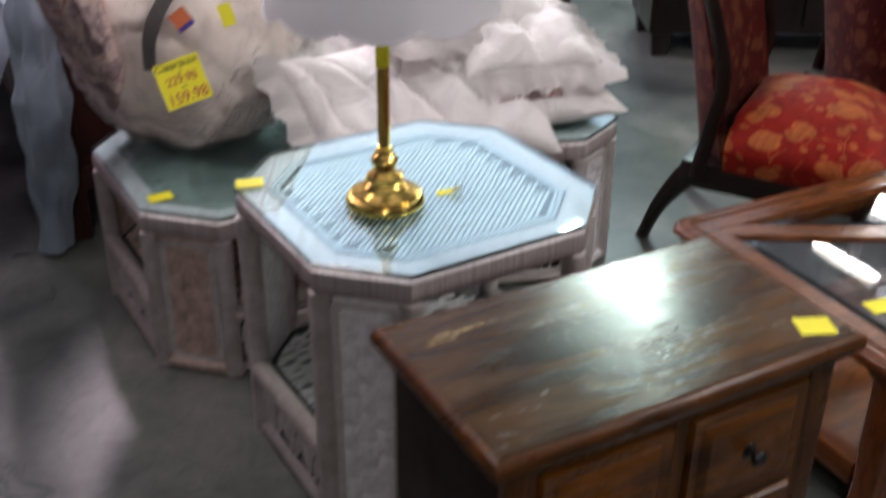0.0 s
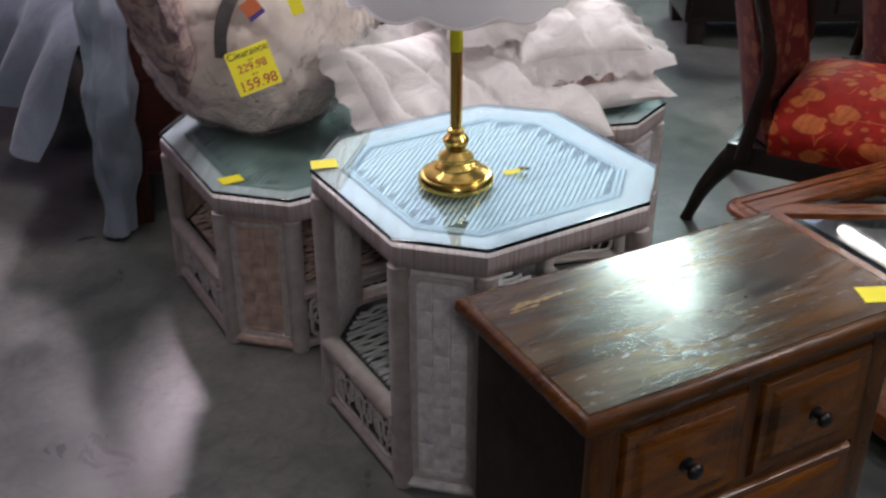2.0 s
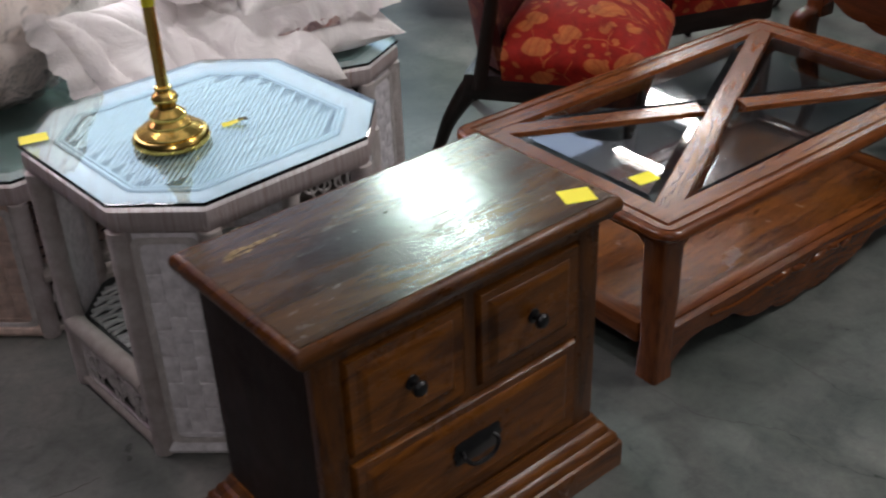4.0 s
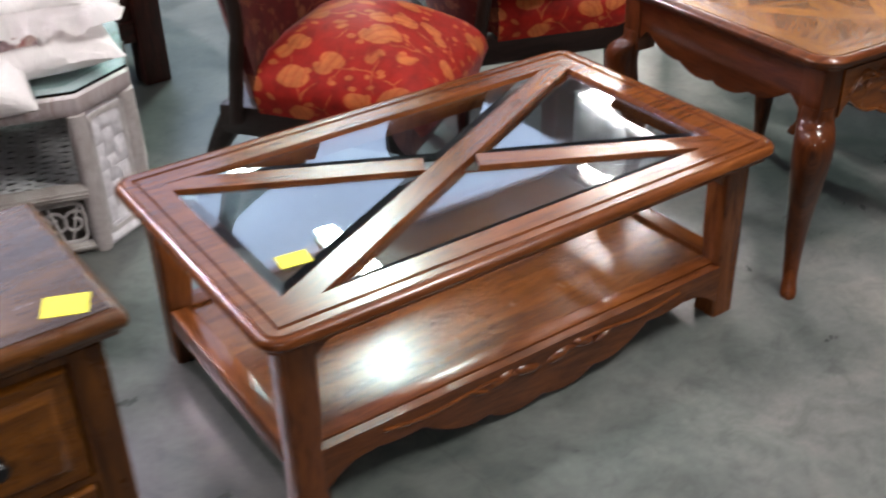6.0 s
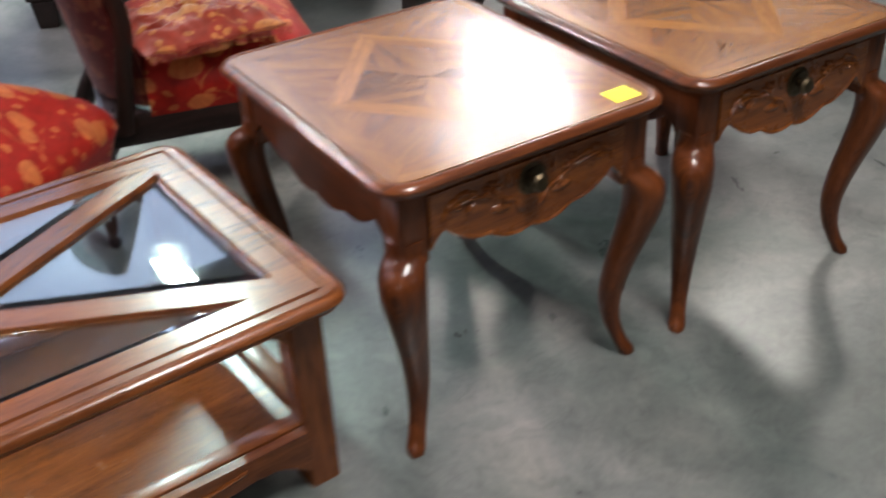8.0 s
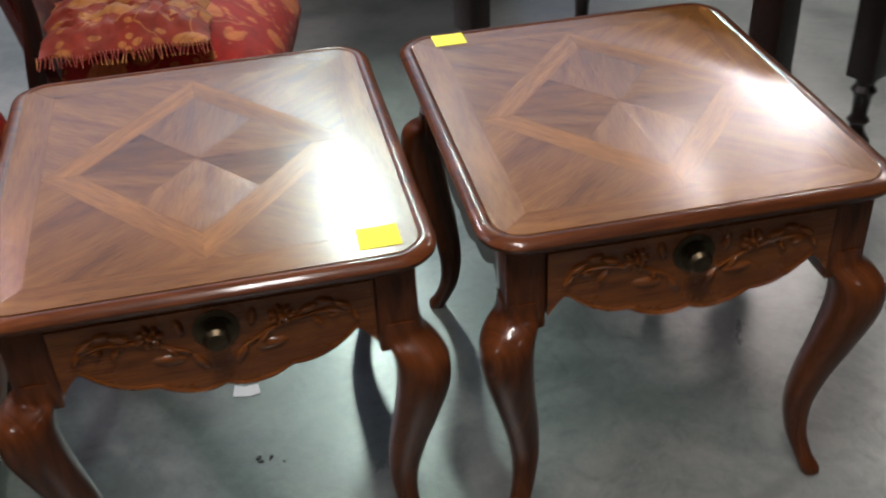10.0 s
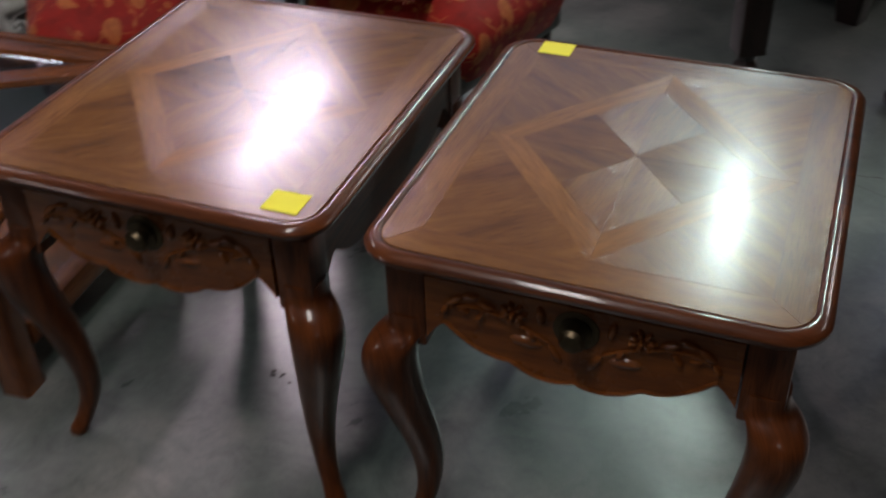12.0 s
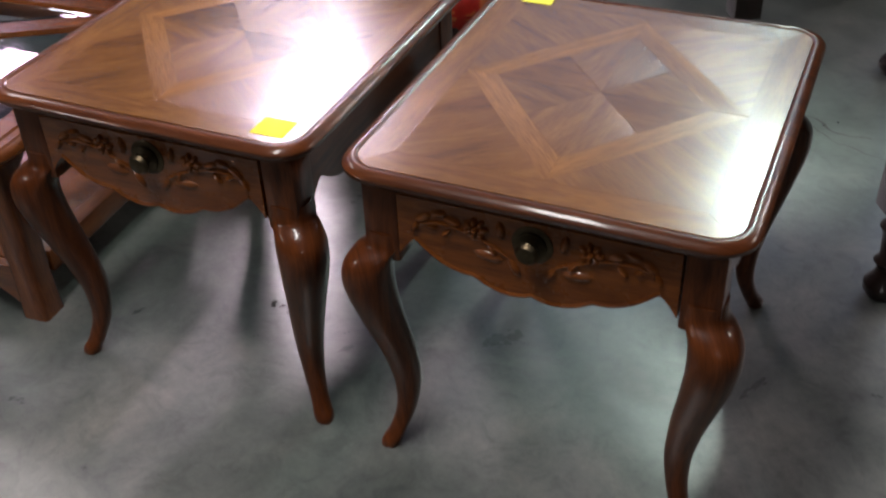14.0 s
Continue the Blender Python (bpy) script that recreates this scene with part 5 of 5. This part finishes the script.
pillow("pillow", "white pillow with a wide eyelet ruffle on the pile", 0.40, 2.90, 0.55, 0.38, 0.36, 0.14, 0.3, M_WHITE, 0.075, (0.22, 0.0), 4)
pillow("pillow", "white ruffled pillow topping the pile beside the lamp", 0.22, 2.98, 0.64, 0.46, 0.40, 0.16, 0.55, M_WHITE, 0.06, (0.30, 0.05), 5)
trim_cloth = thing("flowered_trim", "dark flowered trim of a folded quilt on the pile", "quilt trim", 0.42, 2.655, 0.525, 0.33)
bm = bmesh.new()
loft(bm, [[(x, 0.006 * math.sin(x * 40) + o, 0.012 * math.sin(x * 9) + z) for o, z in ((0.0, -0.012), (0.004, -0.012), (0.004, 0.012), (0.0, 0.012))] for x in [-0.11 + 0.0155 * k for k in range(15)]])
part("trim_band", bm, M_FLORAL, trim_cloth)


def throw(x, y, z, turn):
    t = thing("folded_cloth", "rust red and gold fringed cloth bundled on the chair seat", "cloth", x, y, z, turn)
    bm = bmesh.new()
    bmesh.ops.create_grid(bm, x_segments=36, y_segments=30, size=0.5)
    for v in bm.verts:
        u, w = v.co.x, v.co.y
        edge = max(0.0, 1 - (abs(u) * 2) ** 4) * max(0.0, 1 - (abs(w) * 2) ** 4)
        hgt = 0.008 + edge * (0.035 + 0.03 * abs(noise.noise(Vector((u * 5, w * 5, 3)))) + 0.012 * noise.noise(Vector((u * 16, w * 16, 1))))
        v.co = Vector((u * 0.34 + 0.03 * noise.noise(Vector((w * 6, 1, 2))), w * 0.30 + 0.03 * noise.noise(Vector((u * 6, 5, 2))), hgt))
    bmesh.ops.solidify(bm, geom=bm.faces[:], thickness=0.006)
    part("cloth", bm, M_GOLD, t)
    bm = bmesh.new()
    rng = random.Random(3)
    for k in range(46):
        fx = -0.17 + 0.34 * k / 45
        ln = 0.03 + 0.02 * rng.random()
        tube(bm, [(fx, -0.15, 0.012), (fx + 0.006 * rng.random(), -0.15 - ln * 0.5, 0.012), (fx + 0.01 * rng.random(), -0.15 - ln, 0.001)], 0.0014, 4)
    tagged(part("fringe", bm, M_GOLD, t), kind="stuff")


M_GOLD = damask("rust_gold_cloth", (0.24, 0.022, 0.008), (0.50, 0.20, 0.045))
throw(1.80, 3.20, 0.455, 0.35)

# ---- price stickers ----
for px, py, z, a, w, d, words in (
    (-0.19, 2.03, 0.5871, 0.2, 0.055, 0.042, "yellow paper price sticker on the glass of the lamp table"),
    (-0.44, 2.31, 0.4221, 0.5, 0.055, 0.040, "folded yellow price sticker on the low wicker table"),
    (0.75, 1.47, 0.5993, 0.05, 0.058, 0.048, "yellow paper price sticker on the worn nightstand top"),
    (1.04, 1.84, 0.4036, 0.3, 0.056, 0.042, "yellow paper price sticker on the coffee table glass"),
    (2.545, 2.305, 0.5718, 0.38, 0.055, 0.048, "yellow price sticker on the first cherry end table"),
    (2.54, 2.91, 0.5718, 0.38, 0.055, 0.045, "yellow price sticker on the last cherry end table")):
    sticker(px, py, z, a, w, d, words)
curl = sticker(0.20, 1.98, 0.5872, 0.1, 0.042, 0.022, "small curled yellow tag lying beside the brass lamp", 0.010)
bm = bmesh.new()
box(bm, 0.012, 0.030, -0.006, 0.006, 0.0065, 0.0085)
part("clip", bm, M_BRONZE, curl, smooth=False)

# ---- scraps on the floor ----
scrap = thing("paper_scrap", "small torn white paper scrap on the concrete", "paper scrap", 2.185, 2.598, 0.0, 0.3)
bm = bmesh.new()
prism(bm, [(-0.025, -0.014), (0.006, -0.018), (0.026, -0.012), (0.022, 0.014), (-0.004, 0.011), (-0.022, 0.017)], 0.0005, 0.0015)
part("paper", bm, M_PAPER, scrap, smooth=False)

# ---- dark legs of far furniture ----


def turned_leg(bm, x, y, r=0.026, top=0.7):
    lathe(bm, [(0.001, 0.0), (r * 0.75, 0.0), (r * 1.15, 0.018), (r * 1.2, 0.032), (r * 0.7, 0.055), (r * 0.55, 0.07), (r * 0.9, 0.085), (r * 0.6, 0.10), (r * 0.72, 0.15), (r * 1.0, 0.165), (r * 0.7, 0.18), (r * 0.95, 0.20), (r * 1.0, 0.205), (0.001, 0.206)], 20, x, y)
    box(bm, x - r * 1.15, x + r * 1.15, y - r * 1.15, y + r * 1.15, 0.20, top, 0.004)


def dark_table(x, y, turn, w, d, h, label):
    t = thing("dining_table", label, "table", x, y, 0, turn)
    bm = bmesh.new()
    slab(bm, w + 0.1, d + 0.1, 0.02, [(0.01, h - 0.03), (0.0, h - 0.02), (0.0, h - 0.008), (0.008, h)], 3)
    part("tabletop", bm, M_ESPRESSO, t, axis=0)
    bm = bmesh.new()
    box(bm, -w / 2, w / 2, -d / 2, d / 2, h - 0.12, h - 0.031)
    part("apron", bm, M_ESPRESSO, t, axis=0)
    for sx in (-1, 1):
        for sy in (-1, 1):
            bm = bmesh.new()
            turned_leg(bm, sx * (w / 2 - 0.03), sy * (d / 2 - 0.03), 0.03, h - 0.1)
            part("leg", bm, M_ESPRESSO, t, axis=2)
    return t


dark_table(2.92, 3.705, -0.677, 0.94, 0.49, 0.76, "dark espresso console table with turned legs, beyond the end tables")


def dark_cabinet(x, y, turn):
    t = thing("cabinet", "low black wooden cabinet on short feet, behind the chairs", "cabinet", x, y, 0, turn)
    bm = bmesh.new()
    box(bm, -0.64, 0.64, -0.22, 0.22, 0.10, 0.80, 0.012)
    part("body", bm, M_ESPRESSO, t, axis=0)
    bm = bmesh.new()
    slab(bm, 1.33, 0.49, 0.01, [(0.006, 0.80), (0.0, 0.806), (0.0, 0.82), (0.005, 0.826)], 3)
    part("top", bm, M_ESPRESSO, t, axis=0)
    for k in (-1, 0, 1):
        if k:
            bm = bmesh.new()
            box(bm, k * 0.315 - 0.30, k * 0.315 + 0.30, -0.236, -0.221, 0.14, 0.77, 0.004)
            d = part("door", bm, M_ESPRESSO, t, axis=2)
            bm = bmesh.new()
            lathe(bm, [(0.001, 0), (0.008, 0), (0.014, 0.012), (0.009, 0.02), (0.001, 0.021)], 12)
            bmesh.ops.transform(bm, matrix=Matrix.Translation((k * 0.05, -0.236, 0.5)) @ Matrix.Rotation(math.pi / 2, 4, "X"), verts=bm.verts)
            part("knob", bm, M_BRONZE, d)
    for sx in (-1, 1):
        for sy in (-1, 1):
            bm = bmesh.new()
            loft(bm, [[(sx * 0.58 + u, sy * 0.175 + v, z) for u, v, _ in rrect(g, g, 0.008, 0, 3)] for g, z in ((0.07, 0.0), (0.09, 0.10))])
            part("foot", bm, M_ESPRESSO, t, axis=2)
    return t


dark_cabinet(1.81, 4.76, -0.02)

# ---- tags on the bag ----


def face_text(body, size, x, y, mat, parent, name="lettering"):
    cu = bpy.data.curves.new(name, "FONT")
    cu.body, cu.size, cu.extrude = body, size, 0.0002
    cu.align_x, cu.align_y = "CENTER", "CENTER"
    ob = new(name, cu)
    dg = bpy.context.evaluated_depsgraph_get()
    me = bpy.data.meshes.new_from_object(ob.evaluated_get(dg))
    bpy.data.objects.remove(ob)
    me.materials.clear()
    me.materials.append(mat)
    o = new(name, me)
    o.parent = parent
    o.location = (x, y, 0.0012)
    return o


def tag(name, label, eye, at, w, d, mat, roll=0.0):
    """A flat tag at a place, looking towards eye."""
    t = new(name)
    t.matrix_world = Matrix.Translation(at) @ (Vector(eye) - Vector(at)).to_track_quat("Z", "Y").to_matrix().to_4x4() @ Matrix.Rotation(roll, 4, "Z")
    tagged(t, label, "price tag")
    bm = bmesh.new()
    box(bm, -w / 2, w / 2, -d / 2, d / 2, 0.0, 0.0006)
    part("card", bm, mat, t, smooth=False)
    return t


M_INK = plain("black_ink", (0.02, 0.02, 0.02), 0.6, 0, 0.0, 20.0, 0.0)
M_REDINK = plain("red_marker", (0.45, 0.02, 0.06), 0.6, 0, 0.0, 20.0, 0.0)
M_ORANGE = plain("orange_print", (0.55, 0.13, 0.04), 0.5, 0, 0.05, 20.0, 0.0)
M_VIOLET = plain("violet_print", (0.06, 0.03, 0.22), 0.5, 0, 0.05, 20.0, 0.0)
tg = tag("clearance_tag", "yellow clearance price card with red handwriting", (-0.1, 0.6, 1.6), (-0.375, 2.382, 0.672), 0.104, 0.104, M_YELLOW, 0.30)
face_text("Clearance", 0.024, 0, 0.040, M_INK, tg)
face_text("was", 0.008, 0.0, 0.022, M_INK, tg)
face_text("229.98", 0.026, 0, 0.006, M_REDINK, tg)
face_text("now", 0.008, 0.0, -0.012, M_INK, tg)
face_text("159.98", 0.034, 0, -0.034, M_REDINK, tg)
tg = tag("label_card", "small orange and violet product label under the plastic", (-0.1, 0.6, 1.6), (-0.375, 2.44, 0.795), 0.042, 0.046, M_ORANGE, 0.6)
bm = bmesh.new()
box(bm, -0.021, 0.021, -0.023, -0.012, 0.0007, 0.0011)
part("band", bm, M_VIOLET, tg, smooth=False)
tg = tag("price_card", "small yellow paper price card", (-0.1, 0.6, 1.6), (-0.275, 2.445, 0.805), 0.030, 0.050, M_YELLOW, 0.3)
tg = tag("price_card", "folded yellow price card inside the plastic", (-0.1, 0.6, 1.6), (-0.63, 2.52, 0.80), 0.06, 0.07, M_YELLOW, 0.7)

# ---- cracks and scuffs ----


def crack(points, seed, width=0.0022):
    rng = random.Random(seed)
    pts = [Vector((x, y, 0)) for x, y in points]
    path = []
    for a, b in zip(pts, pts[1:]):
        n = max(3, int((b - a).length / 0.012))
        side = Vector((-(b - a).y, (b - a).x, 0)).normalized()
        for k in range(n):
            path.append(a.lerp(b, k / n) + side * rng.uniform(-0.004, 0.004))
    path.append(pts[-1])
    bm = bmesh.new()
    rows = []
    for k, q in enumerate(path):
        d = (path[min(k + 1, len(path) - 1)] - path[max(k - 1, 0)]).normalized()
        side = Vector((-d.y, d.x, 0)) * width * (0.4 + 0.6 * rng.random()) * (0.25 if k in (0, len(path) - 1) else 1) * 0.5
        rows.append([bm.verts.new((q.x + side.x, q.y + side.y, 0.0006)), bm.verts.new((q.x - side.x, q.y - side.y, 0.0006))])
    for a, b in zip(rows, rows[1:]):
        bm.faces.new((a[0], b[0], b[1], a[1]))
    tagged(part("floor_crack", bm, M_CRACK, smooth=False), "thin dark hairline crack in the concrete floor", "crack", kind="structure")


M_CRACK = plain("crack_dirt", (0.045, 0.042, 0.038), 0.8, 0, 0.3, 60.0, 0.0)
crack([(-0.36, 1.58), (-0.34, 1.61), (-0.31, 1.63), (-0.24, 1.64), (-0.16, 1.67)], 1, 0.0035)
crack([(1.24, 1.86), (1.26, 1.78), (1.33, 1.66), (1.39, 1.5), (1.45, 1.46), (1.58, 1.40)], 2, 0.0016)
crack([(1.0, 1.63), (1.06, 1.52), (1.21, 1.43), (1.24, 1.32), (1.32, 1.25)], 3, 0.0016)
crack([(2.62, 3.80), (2.70, 3.76), (2.79, 3.73), (2.89, 3.73), (3.05, 3.70)], 4, 0.003)
crack([(2.79, 4.06), (2.85, 4.08), (2.92, 4.08)], 5, 0.003)
crack([(1.55, 3.30), (1.59, 3.33), (1.62, 3.38)], 6)
crack([(2.66, 3.8), (2.7, 3.8), (2.75, 3.77), (2.79, 3.78), (2.84, 3.8)], 7, 0.0055)
rng = random.Random(12)
for k in range(7):
    crumb = thing("floor_debris", "tiny dark crumb of dirt on the concrete", "debris", 2.282 + rng.uniform(-0.025, 0.025), 2.43 + rng.uniform(-0.012, 0.012), 0.0, rng.random() * 3, "dark crumbs on the floor")
    bm = bmesh.new()
    bmesh.ops.create_icosphere(bm, subdivisions=1, radius=0.0022 + 0.0015 * rng.random())
    for v in bm.verts:
        v.co.z = max(0.0, v.co.z * 0.5 + 0.001)
        v.co.x *= 1.0 + rng.random() * 0.6
    part("crumb", bm, M_CRACK, crumb)
